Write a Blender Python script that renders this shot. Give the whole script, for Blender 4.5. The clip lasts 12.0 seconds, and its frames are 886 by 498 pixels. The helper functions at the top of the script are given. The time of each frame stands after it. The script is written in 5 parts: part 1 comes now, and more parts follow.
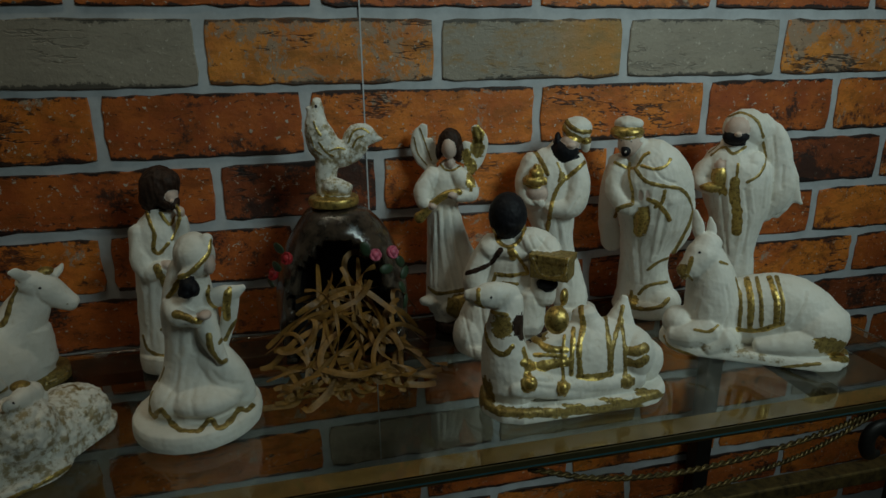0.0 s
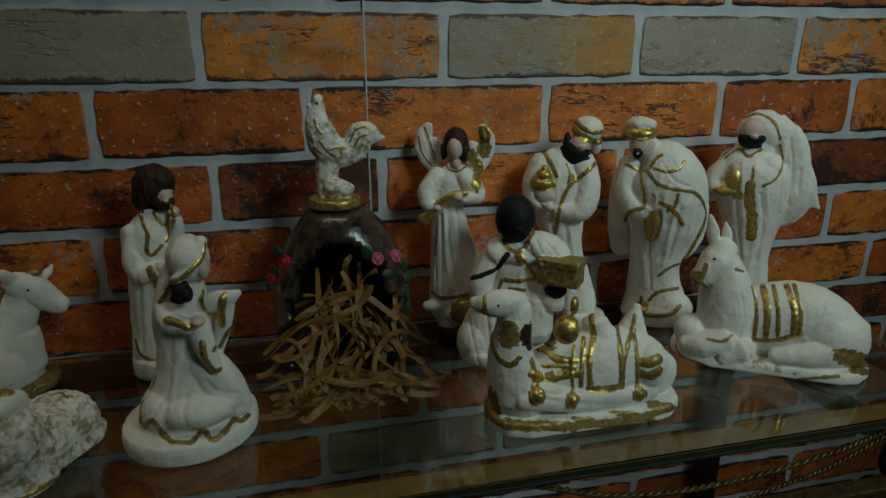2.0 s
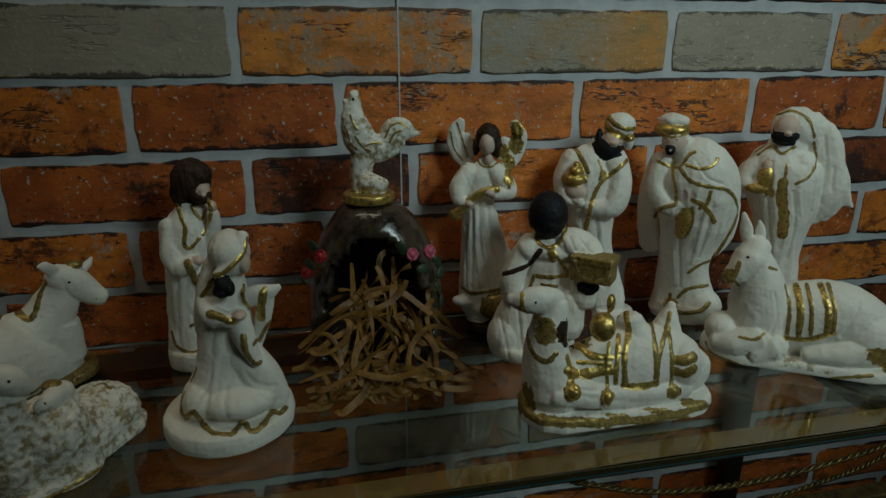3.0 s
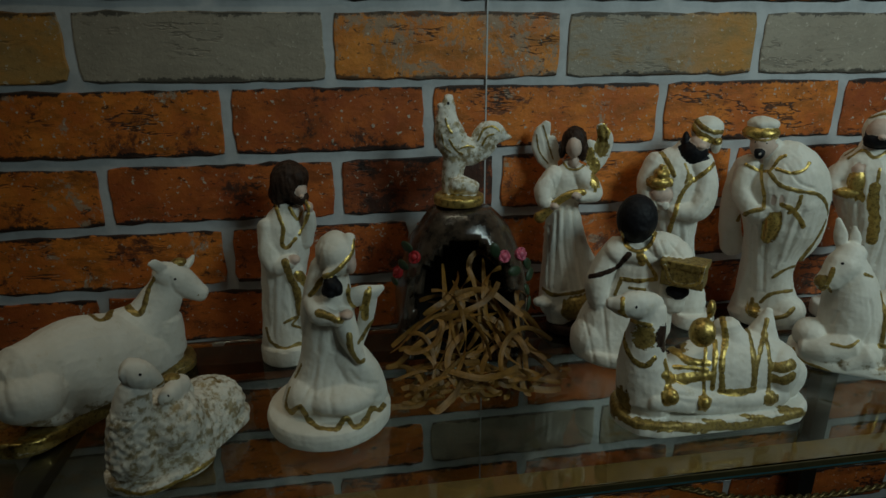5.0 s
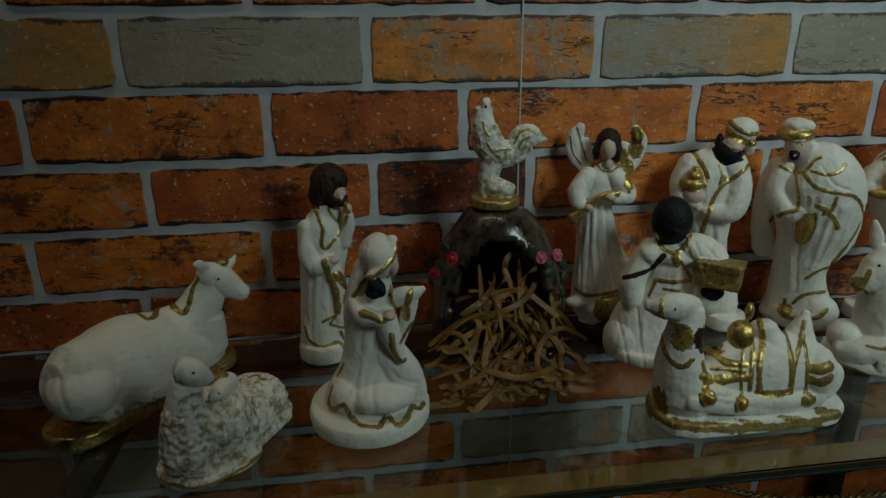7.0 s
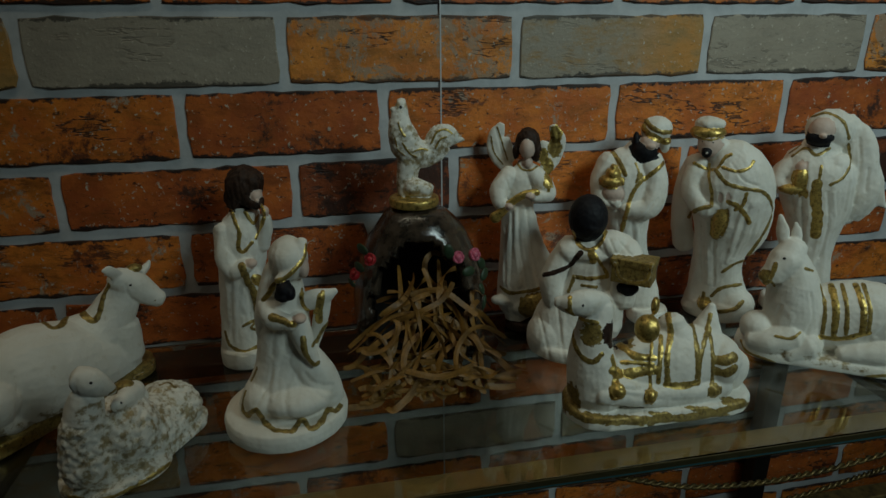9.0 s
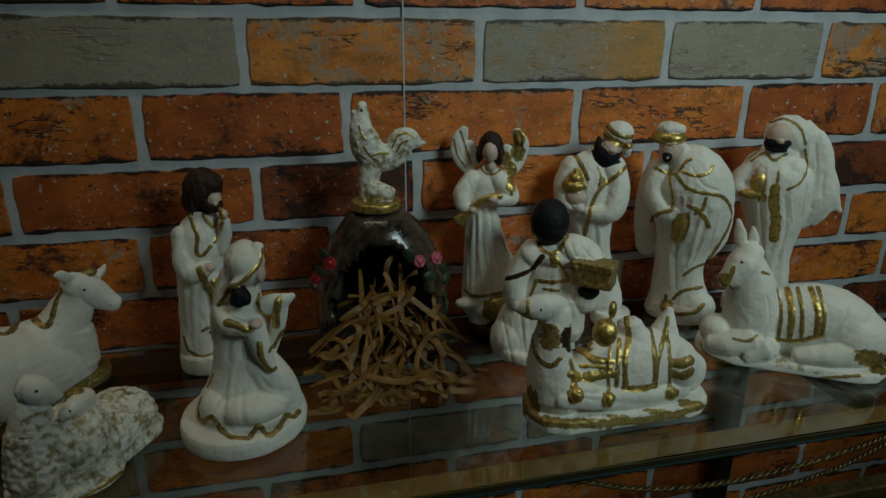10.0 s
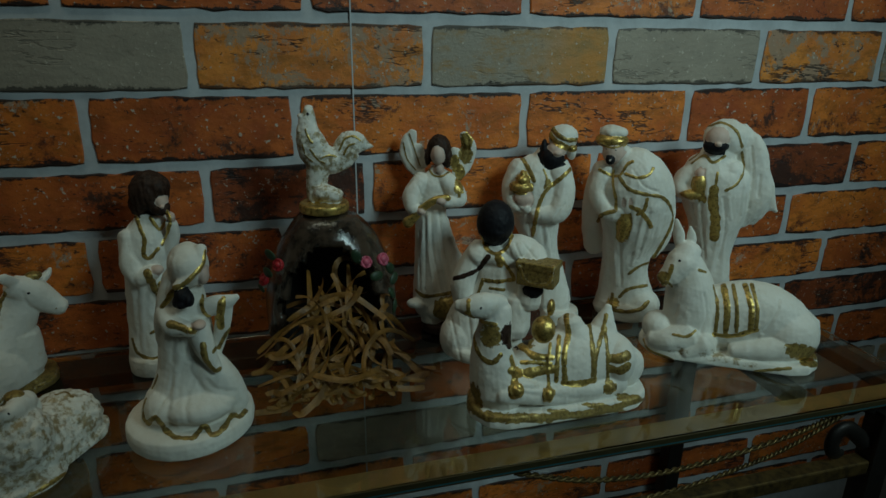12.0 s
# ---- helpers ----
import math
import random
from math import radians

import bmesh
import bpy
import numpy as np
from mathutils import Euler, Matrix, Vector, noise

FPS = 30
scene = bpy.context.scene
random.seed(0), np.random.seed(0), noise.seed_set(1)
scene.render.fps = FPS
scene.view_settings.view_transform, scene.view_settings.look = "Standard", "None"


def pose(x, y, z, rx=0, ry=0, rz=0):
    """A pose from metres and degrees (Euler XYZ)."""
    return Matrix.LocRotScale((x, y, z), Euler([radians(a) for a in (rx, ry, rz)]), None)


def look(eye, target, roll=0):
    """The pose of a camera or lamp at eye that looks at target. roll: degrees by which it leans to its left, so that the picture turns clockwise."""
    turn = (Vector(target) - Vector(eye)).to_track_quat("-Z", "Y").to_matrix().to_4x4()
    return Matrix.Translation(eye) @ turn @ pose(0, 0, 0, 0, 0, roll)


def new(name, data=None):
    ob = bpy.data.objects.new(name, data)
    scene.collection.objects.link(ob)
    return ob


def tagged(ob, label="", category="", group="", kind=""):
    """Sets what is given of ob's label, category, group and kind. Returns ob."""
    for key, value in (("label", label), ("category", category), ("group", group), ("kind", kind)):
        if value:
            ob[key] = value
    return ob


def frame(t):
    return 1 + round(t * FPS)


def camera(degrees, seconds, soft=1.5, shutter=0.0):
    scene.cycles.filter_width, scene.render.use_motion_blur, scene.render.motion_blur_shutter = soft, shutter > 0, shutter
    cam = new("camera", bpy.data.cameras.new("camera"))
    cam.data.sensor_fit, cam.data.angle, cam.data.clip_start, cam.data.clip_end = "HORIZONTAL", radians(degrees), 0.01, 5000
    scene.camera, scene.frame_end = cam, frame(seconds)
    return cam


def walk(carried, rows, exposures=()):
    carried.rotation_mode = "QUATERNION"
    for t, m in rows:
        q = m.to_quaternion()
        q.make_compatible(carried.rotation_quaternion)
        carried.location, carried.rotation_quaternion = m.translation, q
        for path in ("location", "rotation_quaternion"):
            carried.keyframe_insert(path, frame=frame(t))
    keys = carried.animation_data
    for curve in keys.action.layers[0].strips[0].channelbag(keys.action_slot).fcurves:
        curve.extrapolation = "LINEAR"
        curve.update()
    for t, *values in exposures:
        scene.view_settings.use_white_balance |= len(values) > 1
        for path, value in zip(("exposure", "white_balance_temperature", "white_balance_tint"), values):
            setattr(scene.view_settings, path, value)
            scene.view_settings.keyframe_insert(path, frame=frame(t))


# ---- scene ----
cam = camera(71.0, 12.0)
PATH = [
    (0, (0.069, -0.57, 1.332), (0.504, 1.288, 0.732), -0.7),
    (0.5, (0.074, -0.57, 1.334), (0.515, 1.287, 0.735), -0.1),
    (1, (0.076, -0.563, 1.335), (0.519, 1.293, 0.737), -0.3),
    (1.5, (0.075, -0.556, 1.333), (0.513, 1.301, 0.733), -0.1),
    (2, (0.071, -0.55, 1.331), (0.501, 1.306, 0.724), -0.2),
    (2.5, (0.063, -0.548, 1.332), (0.479, 1.307, 0.711), -0.1),
    (4.5, (0.018, -0.545, 1.343), (0.338, 1.32, 0.696), -0.2),
    (5, (0.007, -0.544, 1.342), (0.301, 1.325, 0.696), -0.3),
    (5.5, (-0.002, -0.545, 1.344), (0.274, 1.326, 0.693), -0.3),
    (6, (-0.009, -0.547, 1.346), (0.251, 1.326, 0.693), -0.3),
    (6.5, (-0.013, -0.547, 1.347), (0.232, 1.327, 0.692), -0.7),
    (8.5, (0.011, -0.551, 1.353), (0.33, 1.306, 0.683), -0.4),
    (9, (0.024, -0.553, 1.35), (0.386, 1.299, 0.685), -0.5),
    (9.5, (0.031, -0.552, 1.351), (0.43, 1.29, 0.683), 0.0),
    (10, (0.038, -0.554, 1.352), (0.466, 1.284, 0.689), 0.2),
    (10.5, (0.047, -0.559, 1.354), (0.501, 1.273, 0.693), 0.3),
    (11, (0.054, -0.563, 1.355), (0.536, 1.262, 0.694), 0.8),
    (11.5, (0.058, -0.568, 1.356), (0.557, 1.252, 0.696), 0.7),
    (12, (0.058, -0.57, 1.355), (0.563, 1.25, 0.698), 0.6),
]
TINT = [(0, 0, 6500, 10), (10.4, 0, 6450, 9), (11.0, 0, 5950, 0), (12, 0, 5950, 0)]
walk(cam, [(t, look(eye, target, roll)) for t, eye, target, roll in PATH], TINT)

from mathutils import bvhtree, kdtree

# ---------- light ----------
world = bpy.data.worlds.new("world")
scene.world = world
world.use_nodes = True
world.node_tree.nodes["Background"].inputs[0].default_value = (0.55, 0.62, 0.72, 1)
world.node_tree.nodes["Background"].inputs[1].default_value = 0.004


def area(name, eye, target, size_x, size_y, watts, colour):
    data = bpy.data.lights.new(name, "AREA")
    data.shape, data.size, data.size_y, data.energy, data.color = "RECTANGLE", size_x, size_y, watts, colour
    lamp = new(name, data)
    lamp.matrix_world = look(eye, target)
    return lamp


# unseen key lamp added ahead of the shelf; its soft cone dims the edges
spot = bpy.data.lights.new("added_spot", "SPOT")
spot.energy, spot.color, spot.spot_size, spot.spot_blend, spot.shadow_soft_size = 18.5, (0.76, 0.98, 0.95), radians(60), 1.0, 0.20
new("added_spot", spot).matrix_world = look((0.74, -0.92, 1.88), (0.36, -0.02, 1.29))
# one long fluorescent ceiling panel further along
area("tube_lamp_light", (-0.22, -0.32, 2.60), (-0.22, -0.31, 1.1), 1.20, 0.10, 2.4, (1.0, 0.93, 0.68))

# ---------- materials ----------


def material(name, rough=0.6, metal=0.0):
    m = bpy.data.materials.new(name)
    m.use_nodes = True
    b = m.node_tree.nodes["Principled BSDF"]
    b.inputs["Roughness"].default_value, b.inputs["Metallic"].default_value = rough, metal
    return m, m.node_tree.nodes, m.node_tree.links, b


def mix(n, l, fac, a, b):
    x = n.new("ShaderNodeMix")
    x.data_type = "RGBA"
    for i, v in ((0, fac), (6, a), (7, b)):
        if isinstance(v, (int, float)):
            x.inputs[i].default_value = v
        elif isinstance(v, tuple):
            x.inputs[i].default_value = (*v, 1)
        else:
            l.new(v, x.inputs[i])
    return x.outputs[2]


def noise_tex(n, l, vec, scale, detail=4.0, rough=0.6, distort=0.0):
    x = n.new("ShaderNodeTexNoise")
    x.inputs["Scale"].default_value, x.inputs["Detail"].default_value = scale, detail
    x.inputs["Roughness"].default_value, x.inputs["Distortion"].default_value = rough, distort
    l.new(vec, x.inputs["Vector"])
    return x.outputs[0]


def ramp(n, l, v, lo, hi):
    x = n.new("ShaderNodeMapRange")
    x.interpolation_type = "SMOOTHSTEP"
    x.inputs[1].default_value, x.inputs[2].default_value = lo, hi
    l.new(v, x.inputs[0])
    return x.outputs[0]


def maths(n, l, op, a, b=0.0):
    x = n.new("ShaderNodeMath")
    x.operation = op
    for i, v in ((0, a), (1, b)):
        if isinstance(v, (int, float)):
            x.inputs[i].default_value = v
        else:
            l.new(v, x.inputs[i])
    return x.outputs[0]


def bump(n, l, b, height, strength, distance):
    x = n.new("ShaderNodeBump")
    x.inputs["Strength"].default_value, x.inputs["Distance"].default_value = strength, distance
    l.new(height, x.inputs["Height"])
    l.new(x.outputs[0], b.inputs["Normal"])


def coords(n, l, shift=True):
    """Object coordinates in metres, shifted at random from object to object."""
    c = n.new("ShaderNodeTexCoord").outputs["Object"]
    if not shift:
        return c
    add, scl = n.new("ShaderNodeVectorMath"), n.new("ShaderNodeVectorMath")
    com, info = n.new("ShaderNodeCombineXYZ"), n.new("ShaderNodeObjectInfo")
    for i in range(3):
        l.new(info.outputs["Random"], com.inputs[i])
    scl.operation = "SCALE"
    scl.inputs["Scale"].default_value = 7.0
    l.new(com.outputs[0], scl.inputs[0])
    l.new(c, add.inputs[0])
    l.new(scl.outputs[0], add.inputs[1])
    return add.outputs[0]


def brick_material(name, base, second, dark, pale, dark_at, pale_at, edge_shade, cracks=0.85, mottle=0.5, graded=None):
    """Old hand-made brick: two body colours, burnt patches, shadow lines put into the colour of the long edges, pale
    lime stains, pits and fine cracks.
    """
    m, n, l, b = material(name, 0.55)
    v = coords(n, l)
    c = mix(n, l, ramp(n, l, noise_tex(n, l, v, 22, 5, 0.65), 0.35, 0.65), base, second)
    if graded:
        along = n.new("ShaderNodeSeparateXYZ")
        l.new(n.new("ShaderNodeTexCoord").outputs["Generated"], along.inputs[0])
        along = maths(n, l, "ADD", along.outputs[0], maths(n, l, "MULTIPLY", noise_tex(n, l, v, 12, 4, 0.6), 0.6))
        c = mix(n, l, ramp(n, l, along, 0.70, 1.12), graded, c)
    flat = n.new("ShaderNodeMapping")
    flat.inputs["Scale"].default_value = (0.45, 1, 1)
    l.new(v, flat.inputs[0])
    c = mix(n, l, ramp(n, l, noise_tex(n, l, flat.outputs[0], 75, 6, 0.72, 0.3), 0.44, 0.68), c, tuple(x * mottle for x in base))
    c = mix(n, l, maths(n, l, "MULTIPLY", ramp(n, l, noise_tex(n, l, v, 24, 9, 0.8, 0.4), pale_at, pale_at + 0.05), 0.85), c, pale)
    c = mix(n, l, ramp(n, l, noise_tex(n, l, v, 230, 4, 0.65), 0.632, 0.662), c, (0.56, 0.49, 0.40))
    c = mix(n, l, maths(n, l, "MULTIPLY", ramp(n, l, noise_tex(n, l, flat.outputs[0], 190, 5, 0.72, 0.6), 0.605, 0.64), cracks), c, (0.03, 0.016, 0.012))
    c = mix(n, l, maths(n, l, "MULTIPLY", ramp(n, l, noise_tex(n, l, v, 16, 9, 0.82, 0.3), dark_at, dark_at + 0.08), 0.9), c, dark)
    # the print's shadow lines, painted dark along the long edges
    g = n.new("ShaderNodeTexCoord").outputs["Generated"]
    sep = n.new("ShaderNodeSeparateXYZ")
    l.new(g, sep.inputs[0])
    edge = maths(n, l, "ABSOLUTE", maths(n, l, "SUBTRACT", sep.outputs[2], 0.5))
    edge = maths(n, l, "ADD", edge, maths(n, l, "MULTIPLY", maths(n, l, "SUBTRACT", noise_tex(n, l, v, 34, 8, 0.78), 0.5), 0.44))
    c = mix(n, l, maths(n, l, "MULTIPLY", ramp(n, l, edge, 0.425, 0.455), edge_shade), c, (0.012, 0.010, 0.010))
    # cracks: thin lines, where a stretched noise crosses its middle
    mp = n.new("ShaderNodeMapping")
    mp.inputs["Scale"].default_value = (0.22, 1, 1.1)
    l.new(v, mp.inputs[0])
    line = maths(n, l, "ABSOLUTE", maths(n, l, "SUBTRACT", noise_tex(n, l, mp.outputs[0], 30, 5, 0.66, 0.25), 0.5))
    crack = maths(n, l, "MULTIPLY", maths(n, l, "SUBTRACT", 1.0, ramp(n, l, line, 0.006, 0.018)), ramp(n, l, noise_tex(n, l, v, 15, 2, 0.5), 0.54, 0.62))
    c = mix(n, l, maths(n, l, "MULTIPLY", crack, cracks), c, (0.012, 0.010, 0.010))
    l.new(c, b.inputs["Base Color"])
    h = maths(n, l, "SUBTRACT", noise_tex(n, l, v, 230, 4, 0.65), crack)
    bump(n, l, b, maths(n, l, "ADD", h, noise_tex(n, l, flat.outputs[0], 60, 5, 0.7)), 0.5, 0.0012)
    return m


ORANGE, RUST, SOOT, LIME = (0.78, 0.235, 0.032), (0.56, 0.135, 0.022), (0.035, 0.018, 0.014), (0.40, 0.33, 0.25)
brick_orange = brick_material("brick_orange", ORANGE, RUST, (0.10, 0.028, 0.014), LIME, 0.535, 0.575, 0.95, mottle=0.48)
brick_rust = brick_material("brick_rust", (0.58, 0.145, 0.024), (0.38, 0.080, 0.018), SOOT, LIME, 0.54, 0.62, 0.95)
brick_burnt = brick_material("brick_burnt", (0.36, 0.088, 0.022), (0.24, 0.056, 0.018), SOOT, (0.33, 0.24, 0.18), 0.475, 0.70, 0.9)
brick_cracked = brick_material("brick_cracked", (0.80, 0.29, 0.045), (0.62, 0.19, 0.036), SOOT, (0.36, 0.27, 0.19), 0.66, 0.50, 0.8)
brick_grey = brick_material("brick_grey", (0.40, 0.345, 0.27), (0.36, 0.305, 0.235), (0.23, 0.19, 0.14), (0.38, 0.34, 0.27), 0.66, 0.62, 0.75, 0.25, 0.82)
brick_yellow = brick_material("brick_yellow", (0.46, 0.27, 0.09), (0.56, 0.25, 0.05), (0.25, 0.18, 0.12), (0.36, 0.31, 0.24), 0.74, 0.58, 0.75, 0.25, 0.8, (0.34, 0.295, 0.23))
BRICK = dict(o=brick_orange, r=brick_rust, d=brick_burnt, c=brick_cracked, g=brick_grey, y=brick_yellow)


def simple(name, colour, rough, metal=0.0, vary=0.25, scale=60.0, bumps=0.2, depth=0.0005, second=None):
    m, n, l, b = material(name, rough, metal)
    v = coords(n, l)
    dark = second or tuple(x * (1 - vary) for x in colour)
    c = mix(n, l, ramp(n, l, noise_tex(n, l, v, scale, 5, 0.65), 0.35, 0.7), colour, dark)
    l.new(c, b.inputs["Base Color"])
    r = n.new("ShaderNodeMapRange")
    r.inputs[3].default_value, r.inputs[4].default_value = max(0.02, rough - 0.1), min(1, rough + 0.12)
    l.new(noise_tex(n, l, v, scale * 2.3, 3), r.inputs[0])
    l.new(r.outputs[0], b.inputs["Roughness"])
    if bumps:
        bump(n, l, b, noise_tex(n, l, v, scale * 6, 4, 0.6), bumps, depth)
    return m


mortar = simple("mortar", (0.58, 0.60, 0.62), 0.8, vary=0.2, scale=40, bumps=0.3)
dome_glaze = simple("brown_glaze", (0.070, 0.050, 0.035), 0.08, scale=110, second=(0.008, 0.007, 0.006), bumps=0.22, depth=0.0015)
dome_coat = dome_glaze.node_tree.nodes["Principled BSDF"].inputs
dome_coat["Coat Weight"].default_value, dome_coat["Coat Roughness"].default_value, dome_coat["Coat IOR"].default_value = 0.4, 0.10, 1.6
# inside of the grotto: the hollow's shade put into a near-black colour
inner_shade = simple("matte_inner_shade", (0.016, 0.012, 0.010), 0.9, scale=90)
straw_mat = simple("straw_ribbon", (0.245, 0.114, 0.016), 0.55, vary=0.55, scale=80, bumps=0.2)
rose_red = simple("red_petal", (0.40, 0.015, 0.022), 0.45, scale=120)
rose_pink = simple("pink_petal", (0.55, 0.11, 0.18), 0.45, scale=120)
leaf_green = simple("dark_leaf", (0.02, 0.045, 0.018), 0.5, scale=120)
brass = simple("aged_brass", (0.155, 0.092, 0.024), 0.5, metal=0.3, scale=70, second=(0.22, 0.125, 0.035), bumps=0.25)
iron = simple("dark_iron", (0.030, 0.026, 0.022), 0.5, metal=0.5, scale=80, bumps=0.3)
dark_brass = simple("tarnished_brass", (0.22, 0.145, 0.05), 0.45, metal=0.7, scale=150, second=(0.07, 0.05, 0.025), bumps=0.3)
edge_olive = simple("olive_edge_tone", (0.075, 0.062, 0.026), 0.45, metal=0.4, scale=120, bumps=0.2)
edge_green = simple("teal_edge_light", (0.04, 0.11, 0.12), 0.15, scale=30, bumps=0)
wall_paint = simple("wall_paint", (0.11, 0.10, 0.09), 0.85, vary=0.08, scale=6)
ceiling_paint = simple("ceiling_paint", (0.30, 0.30, 0.28), 0.9, vary=0.06, scale=6)
floor_tile = simple("floor_tile", (0.12, 0.10, 0.085), 0.4, vary=0.2, scale=8)


def painted(name):
    """Off-white plaster under hand-laid paints, each one where its own weight on the surface says."""
    m, n, l, b = material(name, 0.55)
    v = coords(n, l)
    rough_edge = maths(n, l, "MULTIPLY", maths(n, l, "SUBTRACT", noise_tex(n, l, v, 700, 3, 0.6), 0.5), 0.5)
    wear = noise_tex(n, l, v, 330, 4, 0.7)

    def weight(title, lo=0.46, hi=0.56):
        x = n.new("ShaderNodeAttribute")
        x.attribute_name = title
        return ramp(n, l, maths(n, l, "ADD", x.outputs["Fac"], rough_edge), lo, hi), x.outputs["Fac"]

    c = mix(n, l, ramp(n, l, noise_tex(n, l, v, 38, 5, 0.65), 0.35, 0.72), (0.84, 0.815, 0.745), (0.77, 0.735, 0.65))
    c = mix(n, l, maths(n, l, "MULTIPLY", ramp(n, l, noise_tex(n, l, v, 120, 6, 0.75), 0.54, 0.74), 0.45), c, (0.56, 0.47, 0.31))
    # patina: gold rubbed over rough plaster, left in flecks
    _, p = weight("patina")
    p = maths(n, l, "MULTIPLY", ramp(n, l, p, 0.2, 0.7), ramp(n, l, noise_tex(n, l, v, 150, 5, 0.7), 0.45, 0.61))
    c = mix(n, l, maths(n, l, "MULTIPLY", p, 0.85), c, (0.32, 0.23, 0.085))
    s, _ = weight("skin")
    c = mix(n, l, s, c, (0.64, 0.49, 0.41))
    t, _ = weight("tarnish")
    c = mix(n, l, t, c, mix(n, l, ramp(n, l, wear, 0.40, 0.66), (0.40, 0.285, 0.085), (0.19, 0.130, 0.042)))
    h, _ = weight("brown")
    c = mix(n, l, h, c, mix(n, l, ramp(n, l, wear, 0.35, 0.7), (0.026, 0.014, 0.010), (0.055, 0.030, 0.020)))
    g, _ = weight("gold")
    c = mix(n, l, g, c, mix(n, l, ramp(n, l, wear, 0.45, 0.68), (0.62, 0.44, 0.13), (0.20, 0.13, 0.04)))
    k, _ = weight("black")
    c = mix(n, l, k, c, (0.010, 0.010, 0.013))
    l.new(c, b.inputs["Base Color"])
    l.new(maths(n, l, "SUBTRACT", 0.5, maths(n, l, "MULTIPLY", maths(n, l, "MAXIMUM", k, h), 0.3)), b.inputs["Specular IOR Level"])
    metal = maths(n, l, "ADD", maths(n, l, "MULTIPLY", g, 0.75), maths(n, l, "MULTIPLY", t, 0.5))
    metal = maths(n, l, "ADD", metal, maths(n, l, "MULTIPLY", p, 0.3))
    x = n.new("ShaderNodeClamp")
    l.new(metal, x.inputs[0])
    l.new(x.outputs[0], b.inputs["Metallic"])
    r = maths(n, l, "SUBTRACT", 0.58, maths(n, l, "MULTIPLY", x.outputs[0], 0.24))
    l.new(maths(n, l, "ADD", r, maths(n, l, "MULTIPLY", maths(n, l, "SUBTRACT", wear, 0.5), 0.3)), b.inputs["Roughness"])
    bump(n, l, b, maths(n, l, "ADD", noise_tex(n, l, v, 260, 5, 0.65), maths(n, l, "MULTIPLY", g, 0.25)), 0.35, 0.0006)
    return m


painted_plaster = painted("painted_plaster")

glass, gn, gl, gb = material("shelf_glass", 0.02)
# tint darkened in place of the shade this shadowless pane doesn't cast
gb.inputs["Base Color"].default_value = (0.60, 0.63, 0.58, 1)
gb.inputs["Transmission Weight"].default_value = 1.0
gb.inputs["IOR"].default_value = 1.5


# ---------- helpers for meshes ----------


def mesh_of(bm, name, *mats):
    me = bpy.data.meshes.new(name)
    bm.to_mesh(me)
    bm.free()
    for m in mats:
        me.materials.append(m)
    return me


def part(name, bm, mat, parent, label=""):
    ob = new(name, mesh_of(bm, name, mat))
    ob.parent = parent
    if label:
        ob["label"] = label
    return ob


def smooth(bm):
    for f in bm.faces:
        f.smooth = True
    return bm


def box(x0, x1, y0, y1, z0, z1, bevel=0.0):
    bm = bmesh.new()
    bmesh.ops.create_cube(bm, size=1.0, matrix=Matrix.Translation(((x0 + x1) / 2, (y0 + y1) / 2, (z0 + z1) / 2)) @ Matrix.Diagonal((x1 - x0, y1 - y0, z1 - z0, 1)))
    if bevel:
        bmesh.ops.bevel(bm, geom=bm.edges[:], offset=bevel, segments=2, affect="EDGES", profile=0.5)
    return bm


def tube(bm, pts, radii, sides=8, flat=1.0, cap=True, up=(0, 0, 1)):
    """A tube along points; radii one number or one a point; flat squeezes it along its own binormal."""
    pts = [Vector(p) for p in pts]
    if isinstance(radii, (int, float)):
        radii = [radii] * len(pts)
    rings, last = [], None
    for i, p in enumerate(pts):
        d = (pts[min(i + 1, len(pts) - 1)] - pts[max(i - 1, 0)]).normalized()
        ref = last if last else Vector(up)
        s = d.cross(ref)
        if s.length < 1e-4:
            s = d.cross(Vector((1, 0.1, 0)))
        s.normalize()
        t = s.cross(d).normalized()
        last = t
        rings.append([bm.verts.new(p + (s * math.cos(a) + t * math.sin(a) * flat) * radii[i]) for a in [2 * math.pi * k / sides for k in range(sides)]])
    for a, b in zip(rings, rings[1:]):
        for k in range(sides):
            bm.faces.new((a[k], a[(k + 1) % sides], b[(k + 1) % sides], b[k])).smooth = True
    if cap:
        bm.faces.new(rings[0][::-1])
        bm.faces.new(rings[-1])
    return bm


def curve_pts(ctrl, n=6):
    """A smooth line through the control points."""
    p = [Vector(c) for c in ctrl]
    p = [p[0] * 2 - p[1]] + p + [p[-1] * 2 - p[-2]]
    out = []
    for i in range(1, len(p) - 2):
        for k in range(n):
            t = k / n
            out.append(0.5 * (2 * p[i] + (p[i + 1] - p[i - 1]) * t + (2 * p[i - 1] - 5 * p[i] + 4 * p[i + 1] - p[i + 2]) * t * t + (3 * p[i] - p[i - 1] - 3 * p[i + 1] + p[i + 2]) * t ** 3))
    return out + [p[-2]]


# ---------- the shell of the room ----------
wall_back = tagged(new("wall_brick", mesh_of(box(-2.2, 2.2, 0.0016, 0.12, 0.0, 2.75), "wall_brick", mortar)), "wall papered in rustic orange and grey brick with pale mortar", "wall", kind="structure")
# walls and ceiling out of view, coloured dark to cut bounced light
for nm, b in (("wall_left", (-2.32, -2.2, -3.0, 0.12)), ("wall_right", (2.2, 2.32, -3.0, 0.12)), ("wall_behind", (-2.32, 2.32, -3.12, -3.0))):
    tagged(new(nm, mesh_of(box(*b, 0.0, 2.75), nm, wall_paint)), "unseen dark room wall", "wall", kind="structure")
